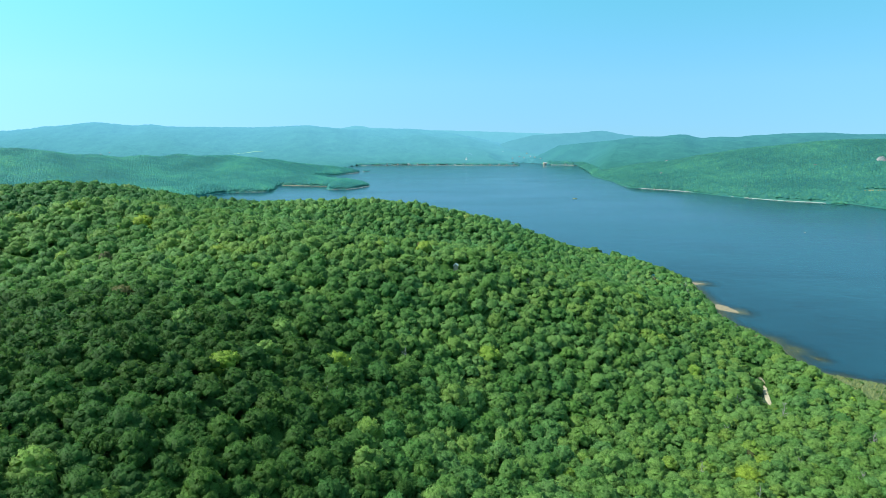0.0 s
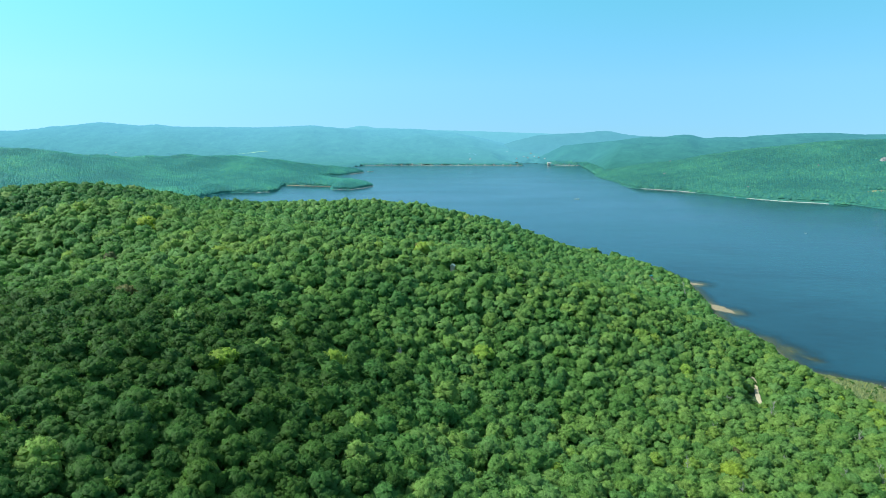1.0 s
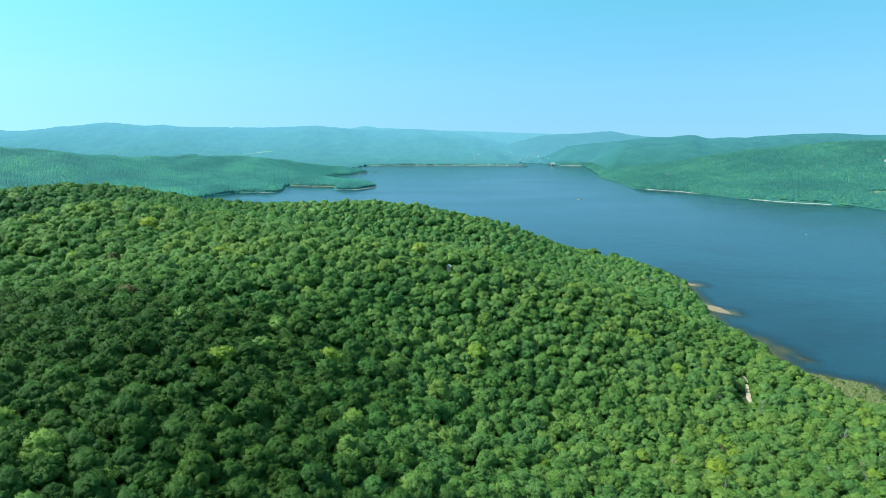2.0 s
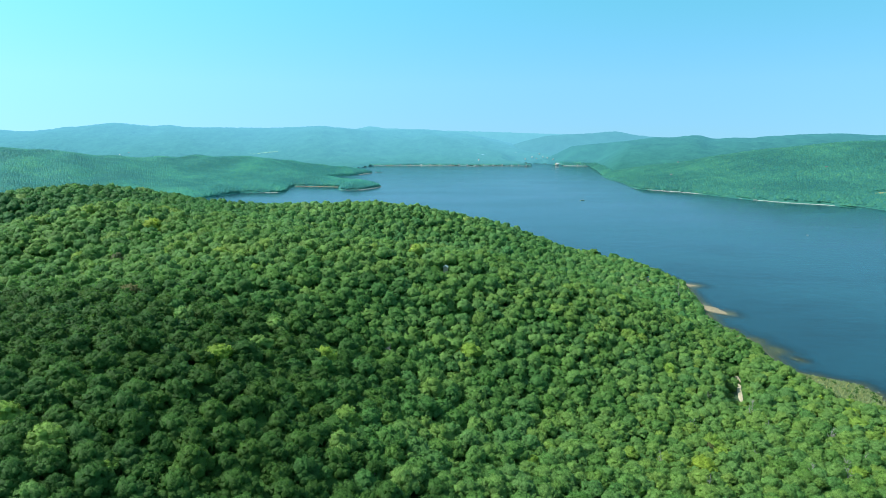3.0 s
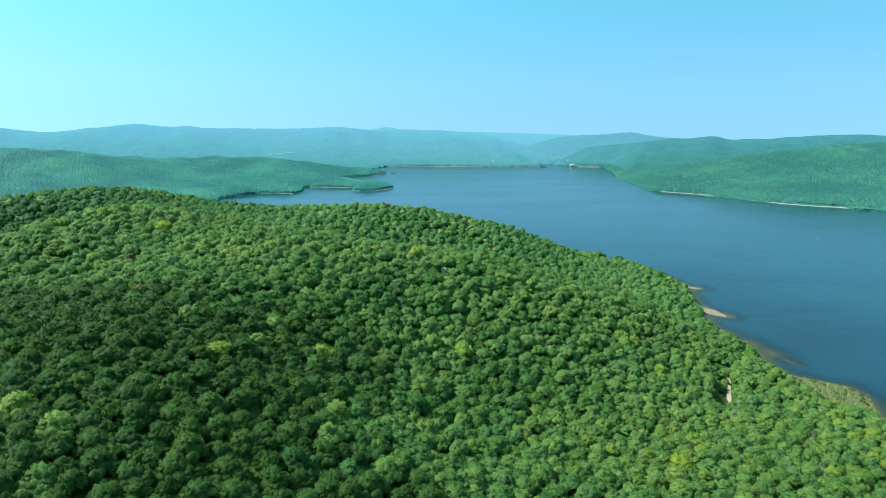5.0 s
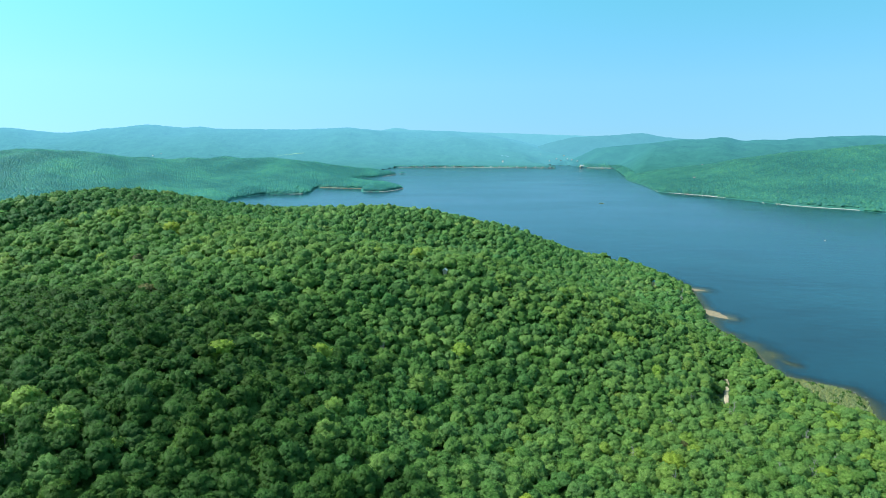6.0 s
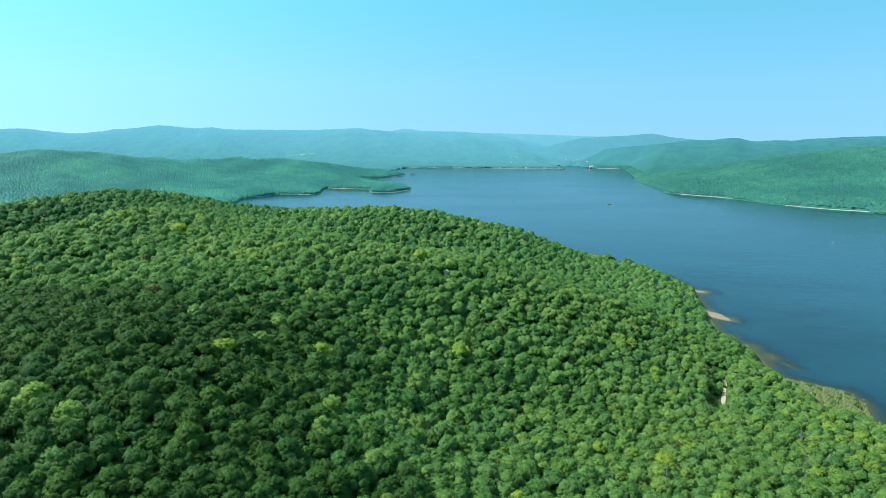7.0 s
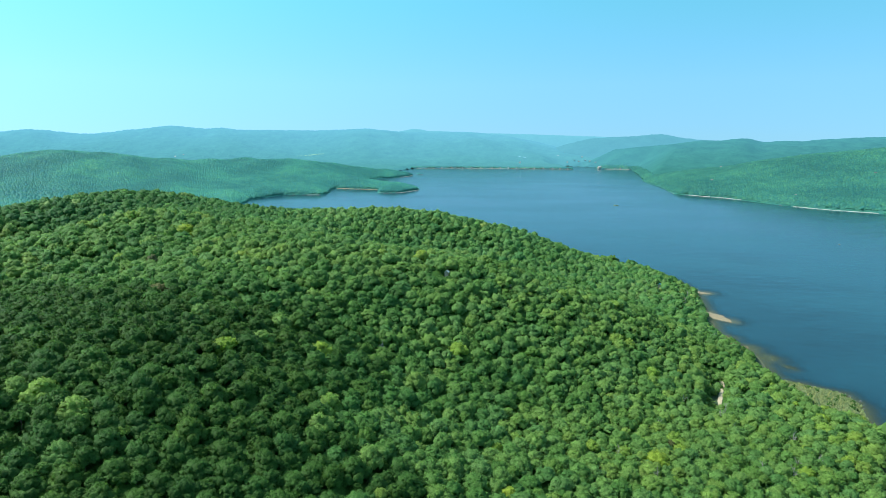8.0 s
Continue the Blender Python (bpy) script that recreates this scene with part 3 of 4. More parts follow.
def open_slope(x, y, half):
    """The most height for growth on the slope just below the hut, the cabin and the track: young and low there."""
    most = np.full(x.shape, 99.0)
    for hx, hy, low_, reach in [(9, 419, 7.4, 20), (244, 688, 4.0, 20)] + [(px, py, 2.2, 22) for px, py in TRACK[:4] + [(206, 360), (211, 373), (217, 389)]]:
        ux_, uy_ = (0.0, 1.0) if hx < 100 else (0.40, 0.917)
        along, aside = (hx - x) * ux_ + (hy - y) * uy_, (hx - x) * uy_ - (hy - y) * ux_
        near = (along > -1) & (along < reach) & (np.abs(aside) < half)
        most = np.where(near, np.minimum(most, low_ + 0.30 * np.maximum(along, 0)), most)
    return most


def packed(x0, x1, y0, y1, keep_fn, tries, middle, vary, lo, hi, seed):
    """Trees that fill a wood: the widest crowns first, smaller ones in the gaps between them."""
    r = np.random.default_rng(seed)
    x, y = r.uniform(x0, x1, tries), r.uniform(y0, y1, tries)
    k = keep_fn(x, y)
    x, y = x[k], y[k]
    rad_ = np.clip(r.lognormal(0, vary, len(x)) * middle(x, y), lo, hi)
    order = np.argsort(-rad_)
    x, y, rad_ = x[order], y[order], rad_[order]
    cells, kept = {}, []
    for i, (px, py, pr) in enumerate(zip(x.tolist(), y.tolist(), rad_.tolist())):
        cx, cy = int(px // 6), int(py // 6)
        clear = True
        for ax in (cx, cx - 1, cx + 1, cx - 2, cx + 2):
            for ay in (cy, cy - 1, cy + 1, cy - 2, cy + 2):
                for qx, qy, qr in cells.get((ax, ay), ()):
                    if (px - qx) ** 2 + (py - qy) ** 2 < (CLOSE * (pr + qr)) ** 2:
                        clear = False
                        break
                if not clear:
                    break
            if not clear:
                break
        if clear:
            cells.setdefault((cx, cy), []).append((px, py, pr))
            kept.append(i)
    return x[kept], y[kept], rad_[kept]


CLOSE = 0.66


def crown_size(x, y):
    """Broad old crowns up the hill, younger and smaller ones on the low ground by the lake."""
    return 4.5 - 1.3 * smooth(-10, 130, x) * smooth(560, 420, y)


def front_wood(x, y):
    k = (x > 40 - 0.90 * (y + 55)) & (x < np.maximum(0.74 * y + 12, 0.6 * y + 98)) & ~track_gap(x, y) & ~marsh(x, y) & ~glade(x, y) & ((y < 710) | (x > -190))
    k[k] = shore_distance(x[k], y[k]) > np.where((y[k] > 400) & (y[k] < 570) & (x[k] > 180), 8.0, 5.0)
    return k


tx, ty, tr_ = packed(-620, 330, 98, 795, front_wood, 230000, crown_size, 0.34, 2.2, 7.2, 21)
crowded = np.zeros(len(tx), bool)
for px, py in [(244, 686), (242, 679), (240, 671)] + [(206, 360), (211, 373)] + TRACK[1:3]:
    crowded |= np.hypot(tx - px, ty - py) < tr_ * 0.66 + 0.8
crowded |= np.hypot(tx - 9, ty - 418.5) < tr_ * 0.62 + 0.6
tx, ty, tr_ = tx[~crowded], ty[~crowded], tr_[~crowded]
td = shore_distance(tx, ty)
tz = ground_height(tx, ty, td)
rt = np.random.default_rng(31)
th_ = np.clip(13.4 + (tr_ - 4.3) * 0.75 + rt.normal(0, 1.15, len(tx)), 7, 19) * np.clip(0.30 + td / 42, 0.36, 1)
tt_ = np.clip(rt.beta(2.2, 2.4, len(tx)) * 0.62 + 0.08 + 0.12 * wave(tx, ty, 110, 5), 0, 0.93)
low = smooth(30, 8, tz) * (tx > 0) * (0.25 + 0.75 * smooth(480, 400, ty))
# Left slope's shade and the crests' sun put into tint; knoll made darker.
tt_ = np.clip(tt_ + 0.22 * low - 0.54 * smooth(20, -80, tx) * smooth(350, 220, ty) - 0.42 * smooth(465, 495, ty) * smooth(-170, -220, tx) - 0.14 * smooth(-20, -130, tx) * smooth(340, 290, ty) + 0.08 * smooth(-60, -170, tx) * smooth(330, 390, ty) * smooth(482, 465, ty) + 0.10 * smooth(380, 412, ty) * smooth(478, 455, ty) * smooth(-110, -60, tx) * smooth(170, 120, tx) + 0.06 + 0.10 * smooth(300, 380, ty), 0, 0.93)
tr_, th_ = tr_ * (1 - 0.06 * low), th_ * (1 - 0.15 * low)
th_ *= 1 - 0.45 * smooth(34, 8, np.hypot(tx - 272, (ty - 372) * 0.7))
west = tx - np.interp(ty, [p[1] for p in TRACK], [p[0] for p in TRACK])
th_ = np.where((ty > 346) & (ty < 414) & (west > -13) & (west < 0.5), th_ * 0.55, th_)
th_ = np.minimum(th_, open_slope(tx, ty, tr_ * 0.85 + 1.0))
odd = rt.random(len(tx))
tt_ = np.where(odd < 0.006, 0.965, np.where(odd > 0.998, 0.985, tt_))

for bx, by, hue_ in ((-85.5, 225.7, 0.965), (26, 327, 0.965), (-236, 373, 0.94), (135, 254, 0.965), (-26, 217, 0.94), (60, 190, 0.965), (-94.9, 172.4, 0.6), (-86.7, 192.1, 0.6),
                    (-70.1, 177.7, 0.8), (-70.6, 161, 0.6), (-31.3, 188.2, 0.8), (-77.3, 257.7, 0.85), (-72.3, 278.7, 0.9), (-118, 266, 0.8), (-30, 174, 0.94),
                    (-62, 171, 0.985), (-43.6, 171.7, 0.985), (-64, 190, 0.99), (-96, 151, 0.985)):
    i = np.argmin((tx - bx) ** 2 + (ty - by) ** 2)
    tt_[i], th_[i] = hue_, th_[i] + 1.0

NEAR = (ty < 188) & (tx > -150) & (tx < 20) & (tx > 54 - 0.93 * (ty + 55)) & (ty > 100)
MID = ~NEAR & (ty < 310)
BACK = (ty > 500) & (tx > -185) | (ty > 480) & (tx < -185)
FAR = ~NEAR & ~MID & ~BACK
SHAPES1 = [leafy_crown(100 + i, 5, 36, 0.25, 330, 0.062, core=2) for i in range(16)]
SHAPES2 = [leafy_crown(200 + i, 5, 24, 0.31, 150, 0.066) for i in range(16)]
SHAPES3 = [leafy_crown(400 + i, 4, 15, 0.38, 54, 0.075) for i in range(16)]
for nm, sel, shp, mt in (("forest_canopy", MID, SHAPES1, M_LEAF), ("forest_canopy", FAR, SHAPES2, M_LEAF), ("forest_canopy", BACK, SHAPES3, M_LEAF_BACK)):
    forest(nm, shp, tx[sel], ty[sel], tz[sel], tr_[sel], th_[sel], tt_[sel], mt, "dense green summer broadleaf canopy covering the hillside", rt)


# the shrubs and young trees under the crowns
ux, uy = np.meshgrid(np.arange(-620, 330, 3.0), np.arange(98, 795, 3.0), indexing="ij")
ux, uy = ux + rt.uniform(-1.1, 1.1, ux.shape), uy + rt.uniform(-1.1, 1.1, ux.shape)
ud = shore_distance(ux, uy)
uk = (ud > 4) & (ux > 36 - 0.90 * (uy + 55)) & (ux < np.maximum(0.74 * uy + 14, 0.6 * uy + 100)) & ~marsh(ux, uy)
bank = np.where((uy > 348) & (uy < 411), np.clip((np.abs(ux + 2 - np.interp(uy, [p[1] for p in TRACK], [p[0] for p in TRACK])) - 3.6) / 8, 0, 1), 1)
ug = ground_height(ux, uy, ud)
uz = ug + (1 - 0.34 * smooth(34, 10, ug) * (ux > 0)) * rt.uniform(5.2, 9.8, ux.shape) * np.clip((ud - 3) / 30, 0.05, 1) * bank * np.where(glade(ux, uy), 0.25, 1.0) * (1 - 0.7 * smooth(40, 12, np.hypot(ux - 272, (uy - 372) * 0.7))) - (1 - bank) * 0.5
uz = np.minimum(uz, ug + 0.7 * open_slope(ux, uy, 3.5))
uf = grid_faces(*ux.shape)[:, ::-1]
uf = uf[np.all(uk.ravel()[uf], axis=1)]
tagged(new("understory", mesh_of("understory", np.stack([ux, uy, uz], -1).reshape(-1, 3), uf, M_LEAF, True, {"tint": rt.uniform(0.0, 0.25, ux.size), "species": rt.random(ux.size)})),
       "green shrubs and young trees under the canopy", "undergrowth", kind="stuff")


def branch(bm, a, b, ra, rb, sides=6):
    """A tapered limb from a to b."""
    a, b = Vector(a), Vector(b)
    q = (b - a).to_track_quat("Z", "Y").to_matrix()
    rings = []
    for p, rr in ((a, ra), (b, rb)):
        rings.append([bm.verts.new(p + q @ Vector((math.cos(6.2832 * i / sides) * rr, math.sin(6.2832 * i / sides) * rr, 0))) for i in range(sides)])
    for i in range(sides):
        bm.faces.new((rings[0][i], rings[0][(i + 1) % sides], rings[1][(i + 1) % sides], rings[1][i]))
    bm.faces.new(rings[1])


def broadleaf(seed, wide):
    """A tree 14 m high: trunk with limbs, and a crown of the given radius."""
    r = random.Random(seed)
    tree = new("tree")
    bm = bmesh.new()
    bend, mid = (r.uniform(-0.4, 0.4), r.uniform(-0.4, 0.4)), 14 - wide * 0.92
    branch(bm, (0, 0, -0.6), (bend[0], bend[1], mid - 2.5), 0.10 + wide * 0.04, 0.17)
    branch(bm, (bend[0], bend[1], mid - 2.5), (0, 0, mid + wide * 0.5), 0.17, 0.05)
    for i in range(7):
        a, z0 = i * 2.4 + r.uniform(-0.4, 0.4), mid - 2.8 + i * 0.45
        reach = wide * r.uniform(0.45, 0.7)
        branch(bm, (bend[0] * 0.8, bend[1] * 0.8, z0), (math.cos(a) * reach, math.sin(a) * reach, z0 + r.uniform(1.2, 2.2)), 0.09, 0.025, 5)
    part("trunk", bm, M_BARK, tree)
    v, f = leafy_crown(seed, 6, 46, 0.22, 800, 0.20 / wide, tall=0.98, core=2)
    crown = new("crown", mesh_of("crown", v * wide + np.array([0, 0, mid]), f, M_LEAF_THING))
    crown.parent = tree
    return tagged(tree, "broadleaf tree with a dense rounded green crown", "tree", "trees on the near slope")


SPANS = np.array([3.0, 3.7, 4.2, 4.7, 5.2, 5.8, 6.6])
kinds = [broadleaf(500 + i, w) for i, w in enumerate(SPANS)]
placed = set()
for i in np.nonzero(NEAR)[0]:
    k = int(np.argmin(np.abs(SPANS - tr_[i])))
    s, h = tr_[i] / SPANS[k], th_[i] / 14.0
    m = Matrix.Translation((tx[i], ty[i], tz[i])) @ Matrix.Rotation(rt.uniform(0, 6.28), 4, "Z") @ Matrix.Diagonal((s, s, h, 1))
    if k in placed:
        copy_thing(kinds[k], m).scale = (s, s, h)
    else:
        placed.add(k)
        kinds[k].matrix_world = m

# the rest of the wooded hill, out of the way of the flight
ox, oy = spread(11.5, -760, 420, -300, 1050, 22)
od = shore_distance(ox, oy)
out = (od > 5) & ~((oy > 93) & (oy < 797) & (ox > 38 - 0.90 * (oy + 55)) & (ox > -622) & (ox < np.maximum(0.74 * oy + 14, 0.6 * oy + 100)) & ((oy < 712) | (ox > -192)))
under = (ox > -170) & (ox < 190) & (oy > -150) & (oy < 120)
bx_, by_ = spread(6.6, -170, 190, -150, 120, 23)
bd_ = shore_distance(bx_, by_)
beneath = (bd_ > 5) & ~((by_ > 95) & (bx_ > 40 - 0.90 * (by_ + 55)) & (bx_ < np.maximum(0.74 * by_ + 12, 0.6 * by_ + 98)))
bx_, by_, bd_ = bx_[beneath], by_[beneath], bd_[beneath]
out &= ~under
ox, oy, od = ox[out], oy[out], od[out]
br_ = np.clip(rt.lognormal(math.log(4.9), 0.2, len(bx_)), 2.8, 6.4)
forest("forest_canopy", [leafy_crown(600 + i, 3, 9, 0.46, 16, 0.12) for i in range(8)], bx_, by_, ground_height(bx_, by_, bd_), br_, 13.2 + (br_ - 4.2) * 1.3 + rt.normal(0, 0.8, len(bx_)), np.clip(rt.beta(2.2, 2.4, len(bx_)) * 0.5, 0, 0.9), M_LEAF,
       "dense green summer broadleaf canopy below the flight", rt)
forest("forest_canopy", [leafy_crown(300 + i, 1, 2, 0.6) for i in range(8)], ox, oy, ground_height(ox, oy, od), rt.uniform(8.6, 10.8, len(ox)), rt.uniform(12, 16, len(ox)),
       np.clip(rt.beta(2.2, 2.4, len(ox)) * 0.9, 0, 0.9), M_LEAF, "dense green summer broadleaf canopy round the hill", rt)


# woods on the far shores: rounded crowns with darker spires of spruce and pine among them
def far_woods(step, x0, x1, y0, y1, seed, keep_fn, size, label, mat, spruce=0.1):
    x, y = spread(step, x0, x1, y0, y1, seed)
    d = shore_distance(x, y)
    k = (d > 4.5) & keep_fn(x, y) & ~bare_beach(x, y)
    x, y, d = x[k], y[k], d[k]
    r = np.random.default_rng(seed)
    z = ground_height(x, y, d)
    rad_ = size * np.clip(r.lognormal(0, 0.22, len(x)), 0.6, 1.6)
    tint = np.clip(r.beta(2, 2.5, len(x)) * 0.75 + 0.32 * wave(x, y, 260, seed) + 0.18 * wave(x, y, 70, seed + 1), 0, 1)
    shapes = [((DOME[0] + np.random.default_rng(seed + i).uniform(-0.16, 0.16, (7, 3))) * np.array([1.12, 1.12, 1.3]) + np.array([0, 0, -0.25]), DOME[1]) for i in range(8)]
    spiky = r.random(len(x)) < spruce * (1 + 1.5 * wave(x, y, 180, seed + 2))
    height = rad_ + r.uniform(6.2, 9.0, len(x)) * np.clip(0.5 + d / 25, 0.5, 1)
    forest("far_forest", shapes, x[~spiky], y[~spiky], z[~spiky], rad_[~spiky], height[~spiky], tint[~spiky], mat, label, r)
    if spiky.any():
        forest("far_spruces", [SPIRE], x[spiky], y[spiky], z[spiky], rad_[spiky], height[spiky] + 1.5, tint[spiky] * 0.25, mat, "dark spruces scattered through the " + label.split(" on ")[0].split(" covering ")[0].split(" behind ")[0].split(" along ")[0], r)


def far_floor(x0, x1, y0, y1, step, keep_fn, seed, mat):
    """Lower branches and young growth that close the woods below the crowns."""
    r = np.random.default_rng(seed)
    X, Y = np.meshgrid(np.arange(x0, x1, step), np.arange(y0, y1, step), indexing="ij")
    X, Y = X + r.uniform(-0.3, 0.3, X.shape) * step, Y + r.uniform(-0.3, 0.3, X.shape) * step
    d = shore_distance(X, Y)
    k = ((d > -step * 1.6) & keep_fn(X, Y)).ravel()
    Z = ground_height(X, Y, d) + r.uniform(4.6, 7.0, X.shape) * smooth(2.5, 12, d) * np.where(bare_beach(X, Y) | open_field(X, Y), 0.0, 1.0) + 0.25
    Z = np.where(d < -1, -0.6, Z)
    f = grid_faces(*X.shape)[:, ::-1]
    f = f[np.all(k[f], axis=1)]
    used_, inv = np.unique(f, return_inverse=True)
    V = np.stack([X, Y, Z], -1).reshape(-1, 3)[used_]
    tagged(new("far_undergrowth", mesh_of("far_undergrowth", V, inv.reshape(f.shape), mat, True, {"tint": r.beta(2, 2.5, len(V)) * 0.7, "species": r.random(len(V))})),
           "haze-tinted undergrowth of the woods across the lake", "undergrowth", kind="stuff")


def bare_beach(x, y):
    """Open sand along the water, with no trees on it."""
    d = shore_distance(x, y)
    return ((x > 850) & (x < 985) & (y > 1540) & (y < 1680) & (d < 9)) | ((y > 3580) & (x > -520) & (x < 440) & (d < 9))


def open_field(x, y):
    return np.hypot((x - 1176) / 42, (y - 1668) / 26) < 1


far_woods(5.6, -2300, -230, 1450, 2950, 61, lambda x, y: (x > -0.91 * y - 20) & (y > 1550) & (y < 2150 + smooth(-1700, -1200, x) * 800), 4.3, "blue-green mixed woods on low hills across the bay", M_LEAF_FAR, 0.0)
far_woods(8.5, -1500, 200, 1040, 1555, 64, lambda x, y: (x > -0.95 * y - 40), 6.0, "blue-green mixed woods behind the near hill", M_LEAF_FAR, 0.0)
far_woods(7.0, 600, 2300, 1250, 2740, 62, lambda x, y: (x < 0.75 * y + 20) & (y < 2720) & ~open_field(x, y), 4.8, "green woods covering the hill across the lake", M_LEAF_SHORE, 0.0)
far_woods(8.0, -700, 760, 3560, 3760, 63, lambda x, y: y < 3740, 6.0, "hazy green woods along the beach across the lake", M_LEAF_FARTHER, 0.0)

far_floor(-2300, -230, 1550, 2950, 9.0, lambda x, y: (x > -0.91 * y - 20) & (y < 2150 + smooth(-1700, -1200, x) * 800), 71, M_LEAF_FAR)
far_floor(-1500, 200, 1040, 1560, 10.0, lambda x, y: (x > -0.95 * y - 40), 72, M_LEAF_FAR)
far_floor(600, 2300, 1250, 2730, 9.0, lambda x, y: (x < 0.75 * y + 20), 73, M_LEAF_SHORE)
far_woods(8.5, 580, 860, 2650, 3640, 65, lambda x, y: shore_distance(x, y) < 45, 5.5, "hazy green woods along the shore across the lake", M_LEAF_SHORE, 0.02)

# ---- by the near shore: sandbars, weed, the open point, the track ----


def ribbon(name, line, widths, mat, label, category, lift=0.0, dome=0.3, follow=False, kind="structure"):
    """A low rounded strip of ground along a line; its edges run under the water or into the soil."""
    r = random.Random(len(line) * 7 + int(line[0][0]))
    pts, wid = [], []
    for (a, b), (wa, wb) in zip(zip(line, line[1:]), zip(widths, widths[1:])):
        n = max(2, int(math.dist(a, b) / 2.5))
        for k in range(n):
            t = k / n
            pts.append((a[0] + (b[0] - a[0]) * t, a[1] + (b[1] - a[1]) * t))
            wid.append((wa + (wb - wa) * t) * r.uniform(0.86, 1.14))
    pts.append(line[-1]), wid.append(widths[-1])
    P_ = np.array(pts)
    tang = np.gradient(P_, axis=0)
    tang /= np.linalg.norm(tang, axis=1)[:, None]
    side = np.stack([tang[:, 1], -tang[:, 0]], 1)
    cross = np.linspace(-1, 1, 9)
    X = P_[:, None, 0] + side[:, None, 0] * cross[None] * np.array(wid)[:, None] / 2
    Y = P_[:, None, 1] + side[:, None, 1] * cross[None] * np.array(wid)[:, None] / 2
    base = ground_height(X, Y) if follow else np.zeros(X.shape)
    Z = base + lift + dome * (1 - cross[None] ** 2) + np.random.default_rng(5).uniform(-0.03, 0.03, X.shape)
    ob = new(name, mesh_of(name, np.stack([X, Y, Z], -1).reshape(-1, 3), grid_faces(len(pts), 9), mat))
    return tagged(ob, label, category, kind=kind)


ribbon("sandbar", [(276, 694), (288, 692), (297, 691), (304, 688)], [30, 24, 12, 1], M_SAND, "pale sandbar reaching into the lake", "sandbar", -0.22, 0.5)
ribbon("sandbar", [(268, 600), (277, 592), (283, 580), (287, 570)], [26, 25, 19, 1], M_SAND, "pale curved sandbar at the wooded shore", "sandbar", -0.22, 0.5)
ribbon("shoal", [(274, 697), (290, 695), (303, 694), (316, 690)], [40, 36, 24, 2], M_SAND, "pale sand shoal under shallow water", "shoal", -0.5, 0.42)
ribbon("shoal", [(266, 606), (278, 597), (288, 582), (295, 563)], [38, 38, 30, 2], M_SAND, "pale sand shoal under shallow water", "shoal", -0.5, 0.42)
ribbon("weed_bar", [(258, 546), (264, 530), (270, 507), (277, 486), (282, 465), (289, 444)], [6, 16, 23, 22, 15, 2], M_WEED, "brown weedy shoal along the shore", "shoal", -0.27, 0.265)
ribbon("weed_bar", [(264, 424), (270, 413), (284, 409), (301, 399), (309, 386), (303, 366), (298, 346)], [9, 12, 10, 12, 11, 9, 5], M_WEED, "reddish brown weed fringe round the point", "shoal", -0.275, 0.26)
ribbon("sand_patch", [(277, 349), (281, 351), (286, 354)], [2, 4.5, 1.5], M_SAND, "small bare sandy patch on the grassy point", "sand", 0.05, 0.12, True)
ribbon("marsh", [(268, 411), (279, 402), (287, 390), (291, 376), (289, 360), (285, 347)], [4, 15, 26, 26, 19, 6], M_REED, "pale green grassy point at the water", "marsh", 0.06, 0.12, True)
ribbon("dirt_track", TRACK, [1.4, 3.2, 2.6, 3.2, 0.8], M_TRACK, "pale gravel track in a gap between the trees", "track", 0.10, 0.12, True)


def tufts(seed, n, keep_fn, x0, x1, y0, y1, lo, hi, wide):
    r = np.random.default_rng(seed)
    x, y = r.uniform(x0, x1, n * 6), r.uniform(y0, y1, n * 6)
    k = np.nonzero(keep_fn(x, y))[0][:n]
    return x[k], y[k], r.uniform(lo, hi, len(k)), r


gx_, gy_, gh_, gr_ = tufts(41, 1500, lambda x, y: marsh(x, y) & (shore_distance(x, y) > -1.8 + 1.6 * wave(x, y, 9, 8)), 262, 312, 344, 412, 0.6, 1.4, 1)
M_TUFT = foliage("marsh_grass_blades", [(0.0, (0.16, 0.225, 0.085)), (1.0, (0.29, 0.33, 0.14))], grain=1.2, depth=0.2)
tuft = [(np.array([(0, 0, 1.2)] + [(math.cos(i * 1.2566) * 0.9, math.sin(i * 1.2566) * 0.9, -0.6) for i in range(5)]), np.array([(0, i + 1, (i + 1) % 5 + 1) for i in range(5)]))]
tagged(forest("marsh_grass", tuft, gx_, gy_, ground_height(gx_, gy_), gh_, gh_ * 1.4, gr_.random(len(gx_)), M_TUFT, "tufts of pale marsh grass on the open point", gr_), "", "grass")
sx_, sy_, sh_, sr_ = tufts(42, 46, lambda x, y: marsh(x, y) & (shore_distance(x, y) > 1.0), 262, 312, 344, 412, 1.0, 2.1, 1)
BUSH = [crown_shape(700 + i, 4, LUMP0, 0.5, 8, 5, 0.2) for i in range(5)]


def shrub(i):
    v, f = BUSH[i]
    ob = new("shrub", mesh_of("shrub", v + np.array([0, 0, 0.55]), f, M_LEAF_THING))
    return tagged(ob, "low rounded green shrub on the grassy point", "shrub", "shrubs on the point")


bushes = [shrub(i) for i in range(5)]
for n_, (x, y, h) in enumerate(zip(sx_, sy_, sh_)):
    m = Matrix.Translation((x, y, float(ground_height(np.array([x]), np.array([y]))[0]))) @ Matrix.Rotation(n_ * 1.7, 4, "Z")
    ob = bushes[n_] if n_ < 5 else copy_thing(bushes[n_ % 5], m)
    ob.matrix_world = m
    ob.scale = (h, h, h * 0.85)


def ground_at(x, y):
    return float(ground_height(np.array([float(x)]), np.array([float(y)]))[0])


